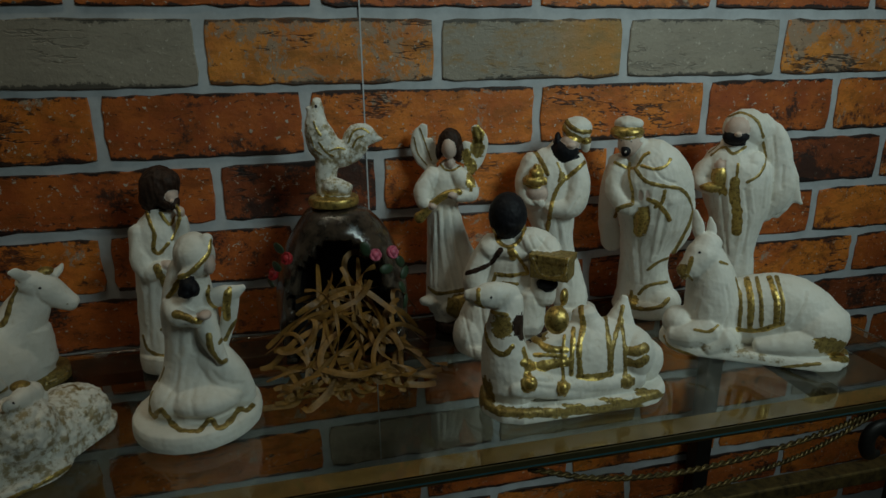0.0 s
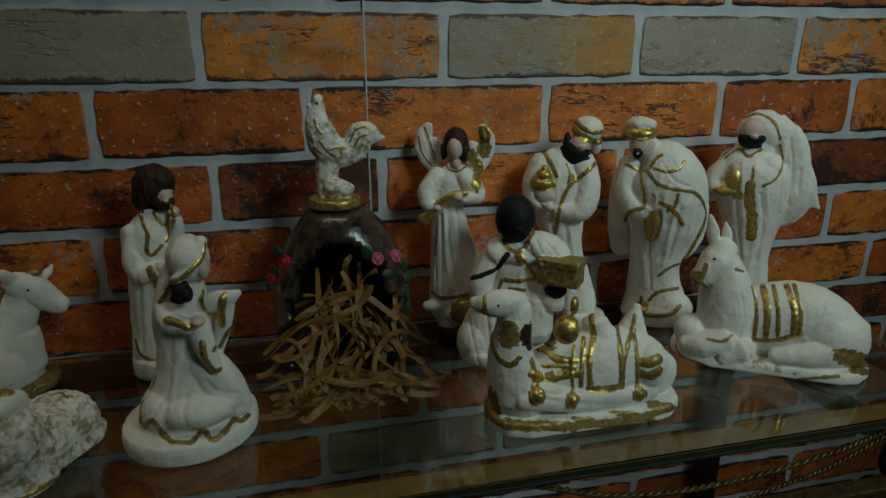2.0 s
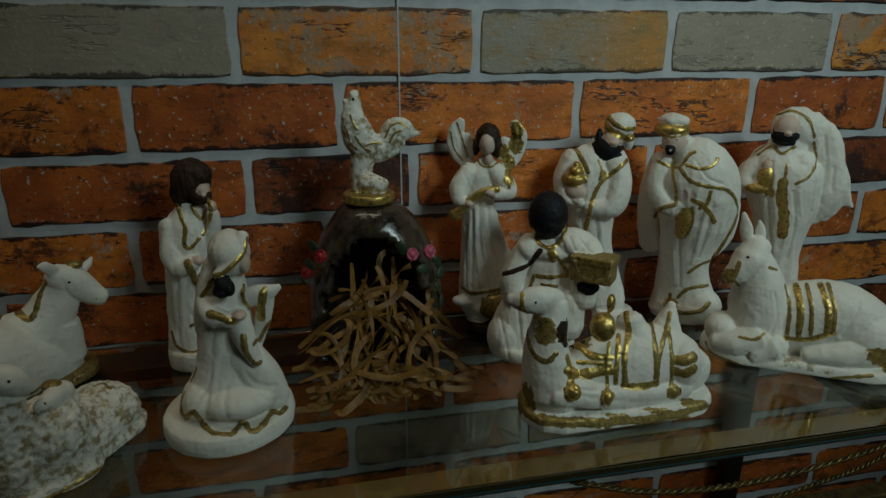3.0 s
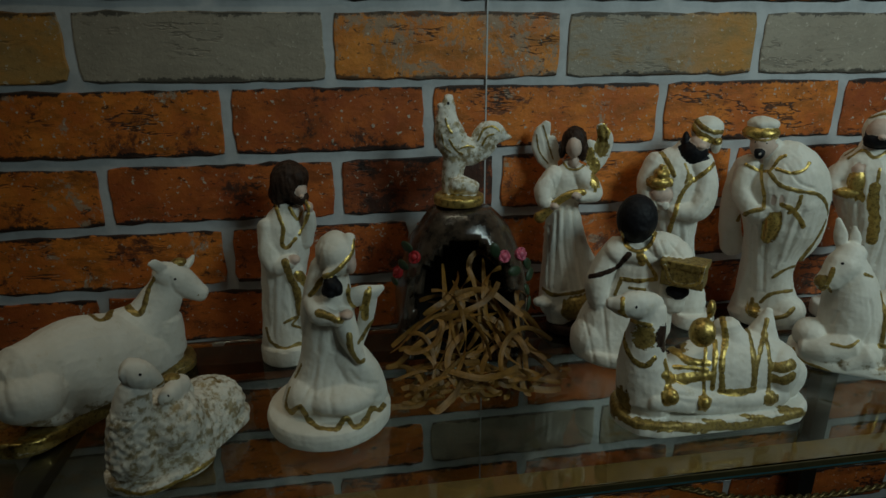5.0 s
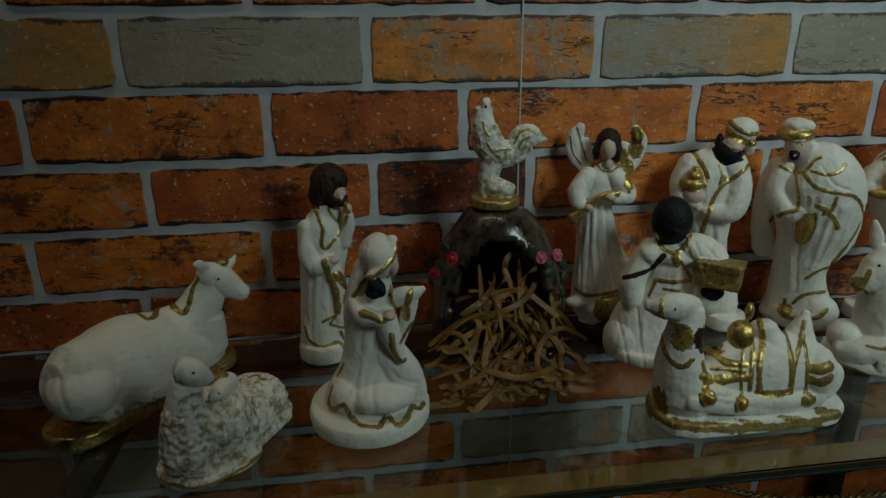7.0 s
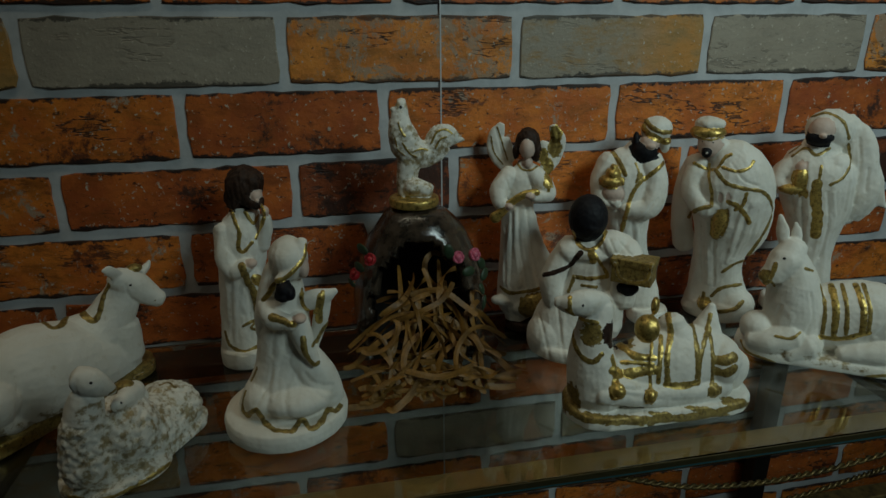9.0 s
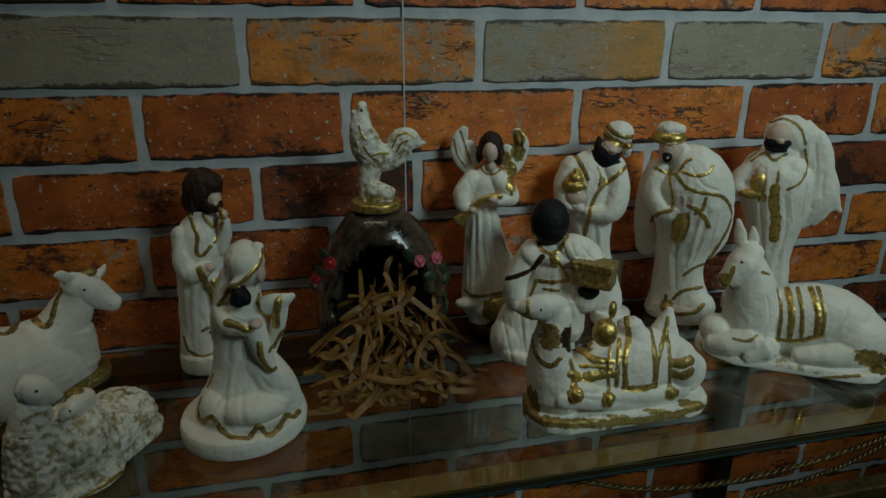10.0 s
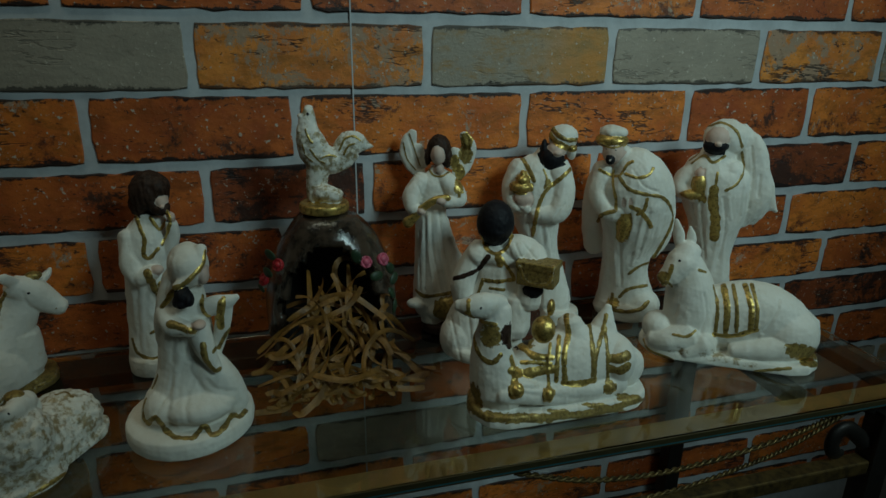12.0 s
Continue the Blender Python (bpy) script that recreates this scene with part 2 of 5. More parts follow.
tagged(new("ceiling", mesh_of(box(-2.32, 2.32, -3.12, 0.12, 2.75, 2.85), "ceiling", ceiling_paint)), "unseen plain grey ceiling", "ceiling", kind="structure")
tagged(new("floor", mesh_of(box(-2.32, 2.32, -3.12, 0.12, -0.1, 0.0), "floor", floor_tile)), "plain brown floor", "floor", kind="structure")

# ---------- the glass console shelf ----------
TOP = 1.08          # upper face of the glass
X0, X1 = -0.62, 0.575
FRONT = -0.247
shelf = tagged(new("console_shelf"), "glass shelf on a brass and dark iron frame", "shelf")
pane = part("glass_top", box(X0, X1, FRONT, -0.006, TOP - 0.006, TOP, 0.0008), glass, shelf, "clear glass pane with a green edge")
pane.visible_shadow = False
# added teal strip: light leaving the glass edge, put into colour
part("polished_edge", box(X0, X1, FRONT - 0.0012, FRONT - 0.0002, TOP - 0.0060, TOP - 0.0044), edge_green, shelf, "added teal strip for the light in the glass front edge")
# added olive strip: what shows inside the glass edge, painted on as colour
part("edge_trim", box(X0, X1, FRONT - 0.0014, FRONT - 0.0002, TOP - 0.0043, TOP - 0.0003), edge_olive, shelf, "added olive strip for the dark tone seen in the glass front edge")
part("front_rail", box(X0, X1, FRONT + 0.004, FRONT + 0.024, TOP - 0.0125, TOP - 0.0075, 0.0015), brass, shelf, "flat brass front rail")
part("back_rail", box(X0, X1, -0.044, -0.010, TOP - 0.020, TOP - 0.0075, 0.0015), iron, shelf, "dark back rail")
for x in (X0 + 0.012, -0.205, 0.466, 0.562):
    part("cross_bar", box(x - 0.009, x + 0.009, FRONT + 0.024, -0.044, TOP - 0.020, TOP - 0.0085, 0.001), iron, shelf, "dark iron cross bar")
part("lower_rail", box(X0 + 0.03, 0.531, FRONT + 0.006, FRONT + 0.020, 0.999, 1.012, 0.0015), dark_brass, shelf, "aged brass lower rail")
for x in (X0 + 0.02, 0.541):
    part("leg", box(x - 0.010, x + 0.010, FRONT + 0.004, FRONT + 0.022, 0.0, TOP - 0.021, 0.001), iron, shelf, "dark iron leg")
for x in (X0 + 0.02, 0.512):
    part("leg", box(x - 0.010, x + 0.010, -0.026, -0.008, 0.0, TOP - 0.021, 0.001), iron, shelf, "dark iron leg")


# the twisted brass swags and iron scrolls below the front rail
def rope(ctrl, r=0.0013):
    c = curve_pts(ctrl, 26)
    bm = bmesh.new()
    for ph in (0, math.pi):
        pts = []
        for i, p in enumerate(c):
            a = i * 1.05 + ph
            pts.append(p + Vector((0, math.cos(a), math.sin(a))) * r)
        tube(bm, pts, r, 6)
    return bm


YR = FRONT + 0.014
part("twisted_swag", rope([(0.510, YR, 1.0715), (0.479, YR, 1.057), (0.440, YR, 1.047), (0.376, YR, 1.038), (0.317, YR, 1.036), (0.260, YR, 1.043), (0.205, YR, 1.061)]), dark_brass, shelf, "twisted brass wire swag")
part("twisted_swag", rope([(0.508, YR - 0.003, 1.070), (0.470, YR - 0.003, 1.051), (0.433, YR - 0.003, 1.036), (0.397, YR - 0.003, 1.028), (0.350, YR - 0.003, 1.020), (0.290, YR - 0.003, 1.016)], 0.0011), dark_brass, shelf, "twisted brass wire swag")
part("iron_scroll", tube(bmesh.new(), curve_pts([(0.507, YR, 1.020), (0.499, YR, 1.021), (0.493, YR, 1.030), (0.495, YR, 1.041), (0.505, YR, 1.045), (0.518, YR, 1.036), (0.530, YR, 1.025)], 8), [0.002 + 0.0002 * min(i, 12) for i in range(49)], 8, 1.6), iron, shelf, "dark iron scroll hook")
part("iron_scroll", tube(bmesh.new(), curve_pts([(0.478, YR, 1.064), (0.490, YR, 1.066), (0.503, YR, 1.062), (0.516, YR, 1.064), (0.528, YR, 1.058)], 8), 0.0032, 8, 1.3), iron, shelf, "dark iron leaf at the swag's end")
# ---------- plaster figures: each one mesh, modelled as soft forms melted together, then painted ----------
CHANNELS = dict(g="gold", o="tarnish", b="brown", k="black", s="skin", p="patina")


class Sculpt:
    """A figure shaped to fit the camera's view, in its own frame: millimetres, x to its right side as shown, y away
    from its front, z up from its foot.
    """

    def __init__(self, name, x, y, turn, front, foot=None):
        self.name, self.at, self.turn = name, (x, y, TOP if foot is None else foot), turn
        # the camera's place in this frame, from which trims and patches are cast
        self.front = Vector(front)
        self.bm, self.marks, self.lines, self.plate = bmesh.new(), [], [], (0.0, "w")
        self.patches = []

    def keep(self, before, mat):
        self.bm.verts.ensure_lookup_table()
        self.marks += [(v.co.copy(), mat) for v in self.bm.verts[before:]]

    def ball(self, x, y, z, rx, rz, ry, mat="w", tilt=0):
        n = len(self.bm.verts)
        m = Matrix.Translation((x, y, z)) @ Matrix.Rotation(radians(tilt), 4, "Y") @ Matrix.Diagonal((rx, ry, rz, 1))
        bmesh.ops.create_uvsphere(self.bm, u_segments=48, v_segments=30, radius=1.0, matrix=m)
        self.keep(n, mat)

    def block(self, x, y, z, hx, hy, hz, mat, turn):
        """A small casket: a box, half sizes given, turned about its height, with a lid's edge."""
        n = len(self.bm.verts)
        for up, high, grow in ((-0.25, 0.75, 1.0), (0.72, 0.28, 1.07)):
            m = Matrix.Translation((x, y, z + up * hz)) @ Matrix.Rotation(radians(turn), 4, "Z") @ Matrix.Diagonal((2 * hx * grow, 2 * hy * grow, 2 * hz * high, 1))
            cube = bmesh.ops.create_cube(self.bm, size=1.0, matrix=m)
            bmesh.ops.subdivide_edges(self.bm, edges=list({e for v in cube["verts"] for e in v.link_edges}), cuts=7, use_grid_fill=True)
        self.keep(n, mat)


    def limb(self, pts, mat="w", deep=1.0):
        """A rounded form through (x, y, z, radius) points; deep stretches it from front to back."""
        n = len(self.bm.verts)
        c = curve_pts([p[:3] for p in pts], 9)
        r = [max(0.6, v[0]) for v in curve_pts([(p[3], 0, 0) for p in pts], 9)]
        rings, last = [], Vector((0, 1, 0))
        # rounded ends
        d0, d1 = (c[0] - c[1]).normalized(), (c[-1] - c[-2]).normalized()
        c = [c[0] + d0 * r[0] * 0.8, c[0] + d0 * r[0] * 0.5] + c + [c[-1] + d1 * r[-1] * 0.5, c[-1] + d1 * r[-1] * 0.8]
        r = [r[0] * 0.5, r[0] * 0.85] + r + [r[-1] * 0.85, r[-1] * 0.5]
        for i, p in enumerate(c):
            d = (c[min(i + 1, len(c) - 1)] - c[max(i - 1, 0)]).normalized()
            s = d.cross(last)
            s = s.normalized() if s.length > 0.05 else Vector((1, 0, 0))
            t = s.cross(d).normalized()
            rings.append([self.bm.verts.new(p + (s * math.cos(a) + t * math.sin(a) * deep) * r[i]) for a in [2 * math.pi * k / 32 for k in range(32)]])
        for a, b in zip(rings, rings[1:]):
            for k in range(32):
                self.bm.faces.new((a[k], a[(k + 1) % 32], b[(k + 1) % 32], b[k]))
        self.bm.faces.new(rings[0][::-1])
        self.bm.faces.new(rings[-1])
        self.bm.verts.ensure_lookup_table()
        self.keep(n, mat)

    def slab(self, x0, y0, x1, y1, r, h, mat="w", low=0.0, rough=0.0):
        """A foot plate: a rounded strip from one point to the other, half as wide as r says and h thick."""
        n = len(self.bm.verts)
        d = Vector((x1 - x0, y1 - y0, 0))
        a0 = math.atan2(d.y, d.x) if d.length > 0.1 else 0
        out = []
        for k in range(48):
            a = 2 * math.pi * k / 48
            e = Vector((x1, y1, 0)) if math.cos(a) > 0 else Vector((x0, y0, 0))
            rr = r * (1 + rough * noise.noise((3 * math.cos(a), 3 * math.sin(a), x0)))
            out.append((e, Vector((math.cos(a + a0), math.sin(a + a0), 0)) * rr))
        rings = []
        for f, z in ((0.90, 0), (0.985, 0.10), (1.0, 0.35), (1.0, 0.65), (0.975, 0.9), (0.90, 1.0)):
            rings.append([self.bm.verts.new(e + o * f + Vector((0, 0, low + z * h))) for e, o in out])
        for a, b in zip(rings, rings[1:]):
            for k in range(48):
                self.bm.faces.new((a[k], a[(k + 1) % 48], b[(k + 1) % 48], b[k]))
        self.bm.faces.new(rings[0][::-1])
        self.bm.faces.new(rings[-1])
        self.keep(n, mat)
        self.plate = (low + h + 0.7, mat) if mat in "opb" else (0.0, mat)
        # marks over the flat top
        c = [(e + o * f + Vector((0, 0, low + h)), mat) for e, o in out for f in (0.2, 0.4, 0.6, 0.8)]
        self.marks += c

    def line(self, pts, r=0.9, mat="g", lift=0.5):
        """A slightly raised painted trim over the front of the figure, through (x, z) points."""
        self.lines.append((self.dense(pts), r, mat, lift))

    @staticmethod
    def dense(pts):
        """Points about 0.7 mm apart along a smooth line."""
        longest = max(math.dist(a, b) for a, b in zip(pts, pts[1:]))
        return curve_pts([(a, b, 0) for a, b in pts], max(4, math.ceil(longest / 0.7)))

    def fold(self, pts, r, lift):
        """A ridge (lift above 0) or a crease (below 0) pressed into the front of the figure."""
        self.lines.append((self.dense(pts), r, "", lift))

    def patch(self, x, z, rx, rz, mat="o"):
        """A worn painted patch on the front of the figure."""
        self.patches.append((x, z, rx, rz, mat))

    def dot(self, x, z, r, mat="k"):
        self.lines.append(([Vector((x, z, 0))], r, mat, 0.25))

    def done(self, label, category, folds=1.2, grain=0.12, size=0.8, bumps=1.1, group=""):
        bmesh.ops.recalc_face_normals(self.bm, faces=self.bm.faces[:])
        tmp = new("tmp", mesh_of(self.bm, self.name))
        md = tmp.modifiers.new("melt", "REMESH")
        md.mode, md.voxel_size = "VOXEL", size
        sm = tmp.modifiers.new("soft", "SMOOTH")
        sm.factor, sm.iterations = 0.5, 3
        bpy.context.view_layer.update()
        me = bpy.data.meshes.new_from_object(tmp.evaluated_get(bpy.context.evaluated_depsgraph_get()))
        bpy.data.objects.remove(tmp)
        count = len(me.vertices)
        co, nor = np.empty(count * 3), np.empty(count * 3)
        me.vertices.foreach_get("co", co)
        me.vertices.foreach_get("normal", nor)
        co, nor = co.reshape(-1, 3), nor.reshape(-1, 3)
        co[:, 2] = np.maximum(co[:, 2], 0.0)
        tree = kdtree.KDTree(len(self.marks))
        for i, (c, _) in enumerate(self.marks):
            tree.insert(c, i)
        tree.balance()
        near = [self.plate[1] if c[2] < self.plate[0] else self.marks[tree.find(c)[1]][1] for c in co]
        seed = sum(map(ord, self.name)) * 1.7
        push = np.zeros(count)
        for i, (x, y, z) in enumerate(co):
            d = noise.noise((x * 0.35 + seed, y * 0.35, z * 0.35)) * grain
            if near[i] == "w":
                a = 0.5 - 1.6 * abs(noise.noise((x * 0.085 + seed, y * 0.085, z * 0.020)))
                a += 0.22 * (0.5 - 1.6 * abs(noise.noise((x * 0.19, y * 0.19 + seed, z * 0.05))))
                d += a * folds * (1 if z > 14 else 0.15)
                d += 0.45 * noise.noise((x * 0.13, y * 0.13 + seed, z * 0.11)) + 0.16 * noise.noise((x * 0.33, y * 0.33, z * 0.30 + seed))
            elif near[i] == "p":
                d += noise.noise((x * 0.28 + seed, y * 0.28, z * 0.28)) * bumps
            elif near[i] == "b":
                d += noise.noise((x * 0.5 + seed, y * 0.5, z * 0.12)) * 0.8
            elif near[i] in "ok":
                d += noise.noise((x * 0.5 + seed, y * 0.5, z * 0.3)) * 0.3
            push[i] = d if z > 1.5 else 0.0
        # paint weights, softened over the borders so that the paint's edge falls between the points
        edges = np.empty(len(me.edges) * 2, dtype=np.int32)
        me.edges.foreach_get("vertices", edges)
        a, b = edges[0::2], edges[1::2]
        degree = np.bincount(edges, minlength=count)
        near = np.array(near)
        weight = {}
        for k in CHANNELS:
            w = (near == k).astype(float)
            for _ in range(3):
                w = 0.4 * w + 0.6 * (np.bincount(a, w[b], count) + np.bincount(b, w[a], count)) / degree
            weight[k] = w
        front = np.array(self.front)
        way = co - front
        shown = front + way * (-front[1] / way[:, 1])[:, None]
        facing = (way * nor).sum(axis=1) < 0
        for x, z, rx, rz, mat in self.patches:
            q = ((shown[:, 0] - x) / rx) ** 2 + ((shown[:, 2] - z) / rz) ** 2
            for i in np.nonzero(facing & (q < 1.9))[0]:
                p = Vector(co[i])
                e = 0.6 * noise.noise(p * 0.30) + 0.4 * noise.noise(p * 0.75)
                weight[mat][i] = max(weight[mat][i], min(1.0, max(0.0, 0.5 + 0.7 * (1 - q[i] - e))))
        # trims, folds and dots cast from the camera's place onto the surface it meets
        bvh = bvhtree.BVHTree.FromPolygons([tuple(c) for c in co], [tuple(p.vertices) for p in me.polygons])
        points = kdtree.KDTree(count)
        for i, c in enumerate(co):
            points.insert(c, i)
        points.balance()
        for pts, r, mat, lift in self.lines:
            reach, best = r + 1.5, {}
            for j, p in enumerate(pts):
                hit = bvh.ray_cast(self.front, (Vector((p.x, 0, p.y)) - self.front).normalized())[0]
                if hit is None:
                    continue
                rr = r * (1.0 + 0.35 * noise.noise((p.x * 0.25 + seed, p.y * 0.25, r))) if mat else r
                if len(pts) > 1 and j in (0, len(pts) - 1):
                    rr *= 0.6
                for _, i, d in points.find_range(hit, reach + 1.0):
                    best[i] = max(best.get(i, -9.0), rr - d)
            for i, d in best.items():
                if mat:
                    weight[mat][i] = max(weight[mat][i], min(1.0, max(0.0, 0.5 + d / 2.4)))
                    for k in weight:
                        if k != mat:
                            weight[k][i] = min(weight[k][i], 1.0 - weight[mat][i])
                u = min(1.0, max(0.0, (d + 0.6) / (r + 0.6)))
                push[i] += lift * u * u * (3 - 2 * u)
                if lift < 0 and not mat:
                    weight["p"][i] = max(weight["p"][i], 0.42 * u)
        co = co + nor * np.where(co[:, 2] > 1.0, push, 0.0)[:, None]
        co[:, 2] -= co[:, 2].min()
        me.vertices.foreach_set("co", (co * 0.001).ravel())
        me.polygons.foreach_set("use_smooth", np.ones(len(me.polygons), dtype=bool))
        for k, title in CHANNELS.items():
            me.attributes.new(title, "FLOAT", "POINT").data.foreach_set("value", weight[k].astype(np.float32))
        me.materials.clear()
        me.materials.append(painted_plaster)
        me.update()
        ob = new(self.name, me)
        ob.matrix_world = pose(*self.at, 0, 0, self.turn)
        return tagged(ob, label, category, group)


f = Sculpt("bearded_man_figurine", -0.051, -0.048, 5.6, (0, -499, 264))
f.slab(0.0, 0.0, 0.0, 0.0, 22.0, 16.0, "w")
f.limb([(0.5, 0.0, 3.2, 22.6), (-0.6, 0.0, 20.9, 19.8), (0.5, 0.0, 47.5, 18.0), (2.5, 0.0, 73.1, 18.1), (4.9, 0.0, 97.9, 19.2), (6.6, 0.0, 114.9, 18.6), (10.0, 0.0, 129.5, 12.5)], "w", 0.8)
f.ball(12.8, 0.0, 154.6, 14.6, 16.4, 15.0, "b")
f.ball(3.6, 0.0, 145.0, 7.3, 10.1, 9.0, "b")
f.ball(6.8, -3.0, 153.3, 9.1, 13.6, 10.0, "b")
f.ball(20.7, -8.0, 147.6, 5.4, 6.3, 8.0, "s")
f.ball(19.8, -10.0, 141.7, 6.8, 4.5, 8.0, "b")
f.ball(23.8, -11.0, 143.5, 3.1, 4.0, 5.0, "b")
f.ball(21.3, -18.0, 145.4, 1.8, 0.9, 2.0, "s")
f.ball(14.1, -7.0, 146.9, 3.6, 9.0, 8.0, "b")
f.ball(18.7, -3.0, 158.5, 9.5, 10.0, 12.0, "b")
f.limb([(-6.5, -3.0, 119.2, 7.8), (-7.2, -8.0, 101.7, 8.8), (-3.0, -13.0, 89.4, 7.8), (8.3, -17.0, 92.7, 5.9)], "w", 1.0)
f.limb([(21.1, -6.0, 105.8, 6.5), (25.4, -10.0, 118.8, 5.0), (25.9, -13.0, 130.0, 4.1)], "w", 1.0)
f.ball(26.6, -14.0, 135.8, 3.1, 4.0, 5.0, "s")
f.ball(12.0, -19.0, 95.0, 4.5, 3.6, 5.0, "s")
f.limb([(9.1, -10.0, 81.2, 9.3), (14.1, -9.0, 60.1, 8.1), (13.9, -7.0, 27.8, 7.3)], "w", 0.8)
f.line([(1.1, 135.3), (3.3, 124.8), (5.3, 115.0), (3.4, 103.0), (7.3, 99.2), (14.7, 106.9)], 1.62, "g", 0.5)
f.line([(11.2, 133.2), (14.3, 126.3), (17.2, 122.3), (21.3, 129.6)], 1.35, "g", 0.5)
f.line([(25.0, 137.5), (26.7, 129.2), (23.4, 119.9), (17.1, 109.2)], 1.35, "g", 0.5)
f.line([(4.5, 87.0), (7.2, 73.6), (11.8, 59.3), (12.8, 39.7)], 2.97, "o", 0.5)
f.line([(12.9, 75.1), (17.3, 70.6), (20.5, 63.0)], 3.51, "g", 0.6)
f.line([(22.6, 65.9), (18.6, 48.0)], 2.16, "g", 0.5)
f.line([(-1.2, 31.8), (6.3, 35.7), (11.1, 36.7), (5.4, 29.9), (11.3, 26.5), (17.5, 24.1)], 1.22, "o", 0.4)
f.line([(-16.0, 29.3), (-12.5, 14.9), (-2.1, 8.0), (10.2, 10.8), (16.2, 5.0)], 1.62, "o", 0.5)
f.line([(13.9, 21.8), (15.8, 13.3)], 1.62, "o", 0.5)
f.fold([(-5.4, 84.0), (-8.3, 53.7), (-11.9, 22.4)], 2.5, -0.52)
f.fold([(0.9, 75.8), (-1.8, 47.7), (-5.0, 18.8)], 2.5, -0.45)
f.fold([(-2.6, 78.7), (-5.5, 48.2), (-8.8, 19.3)], 2.5, 0.52)
f.fold([(7.2, 67.5), (6.3, 36.2)], 2.0, -0.45)
f.fold([(-7.4, 113.6), (-5.1, 103.7), (-1.9, 98.5)], 2.0, -0.39)
bearded_man_figurine = f.done("white plaster bearded robed figurine, gold-trimmed, dark brown hair, standing", "figurine", folds=1.5, group="nativity figures")

f = Sculpt("kneeling_mother_figurine", -0.014, -0.146, 1.7, (0, -399, 264))
f.slab(0.0, 0.0, 0.0, 0.0, 44.0, 15.0, "w")
f.limb([(1.1, 0.0, 13.4, 34.5), (3.6, 0.0, 31.0, 29.7), (3.8, 0.0, 48.4, 22.7), (3.1, 0.0, 66.3, 18.7), (4.0, 0.0, 81.5, 18.0), (7.1, 0.0, 96.2, 14.3), (10.0, 0.0, 108.5, 9.2)], "w", 0.85)
f.limb([(11.7, -8.0, 56.3, 13.4), (21.8, -12.0, 41.9, 14.3), (27.8, -10.0, 24.0, 13.9)], "w", 0.8)
f.ball(8.5, -12.0, 27.5, 26.7, 12.1, 24.0, "w")
f.ball(-13.6, -6.0, 26.3, 15.6, 13.9, 22.0, "w")
f.ball(10.9, 0.0, 125.2, 13.2, 15.5, 17.0, "w")
f.limb([(2.1, 0.0, 117.3, 8.3), (-3.2, -2.0, 104.1, 7.6), (-8.0, -4.0, 88.6, 6.6), (-10.5, -4.0, 73.9, 4.7)], "w", 1.0)
f.ball(20.1, -6.0, 120.2, 4.1, 7.5, 8.0, "s")
f.ball(22.6, -8.0, 119.5, 1.5, 1.9, 4.0, "s")
f.ball(7.1, -17.0, 110.1, 5.5, 5.9, 7.0, "k")
f.ball(10.6, -19.0, 107.8, 3.7, 5.1, 6.0, "k")
f.ball(6.1, -19.0, 105.8, 4.4, 3.7, 6.0, "k")
f.ball(3.2, -17.0, 106.0, 2.9, 3.3, 6.0, "k")
f.limb([(20.2, -4.0, 136.7, 4.4), (18.7, -10.0, 128.5, 3.3), (12.2, -15.0, 122.0, 2.9), (3.9, -16.0, 116.7, 2.9)], "w", 1.0)
f.limb([(13.5, -6.0, 91.9, 6.9), (24.3, -9.0, 97.7, 6.8), (34.3, -9.0, 99.4, 5.3), (39.8, -9.0, 101.9, 2.6)], "w", 0.6)
f.limb([(32.8, -8.0, 97.4, 5.3), (29.2, -8.0, 82.9, 5.4), (23.1, -6.0, 61.3, 3.6)], "w", 0.6)
f.limb([(-6.1, -6.0, 94.8, 6.9), (-2.1, -15.0, 88.9, 6.8), (8.7, -21.0, 87.0, 5.2)], "w", 1.0)
f.limb([(13.5, -12.0, 84.0, 7.6), (17.1, -18.0, 69.7, 6.9), (22.5, -21.0, 56.1, 3.9)], "w", 1.0)
f.ball(15.5, -23.0, 90.6, 4.4, 3.0, 6.0, "s")
f.line([(23.8, 134.4), (22.2, 124.8), (15.8, 117.1), (9.0, 111.0), (1.6, 108.7), (-3.4, 101.2), (-7.9, 96.5)], 1.76, "g", 0.6)
f.line([(18.2, 102.4), (18.8, 90.1), (24.4, 84.0), (30.9, 87.8), (32.9, 99.2)], 1.62, "g", 0.5)
f.line([(31.2, 96.3), (29.2, 85.8), (28.5, 76.3)], 2.43, "g", 0.5)
f.line([(42.2, 93.3), (36.2, 78.7), (28.5, 66.2), (23.4, 57.3)], 1.62, "o", 0.4)
f.line([(-2.9, 83.4), (4.6, 79.7), (9.9, 75.8)], 2.70, "o", 0.6)
f.line([(10.7, 76.1), (13.8, 75.9)], 2.16, "g", 0.6)
f.line([(17.3, 65.0), (18.0, 52.4), (22.8, 41.9), (26.5, 43.3)], 2.16, "o", 0.6)
f.line([(-27.0, 27.0), (-30.4, 14.3), (-27.7, 7.4), (-20.2, 10.3), (-15.3, -0.9), (-6.8, -9.2), (4.7, -11.7)], 2.16, "o", 0.7)
f.line([(4.7, -11.7), (11.4, -3.2), (17.3, -10.9), (24.2, -8.8), (30.5, 2.2), (35.5, 0.6), (39.8, 5.5)], 2.16, "o", 0.7)
f.line([(-17.0, 45.1), (-22.5, 35.3)], 1.62, "o", 0.4)
f.fold([(16.0, 35.7), (22.2, 27.1), (35.3, 22.8)], 2.5, -0.78)
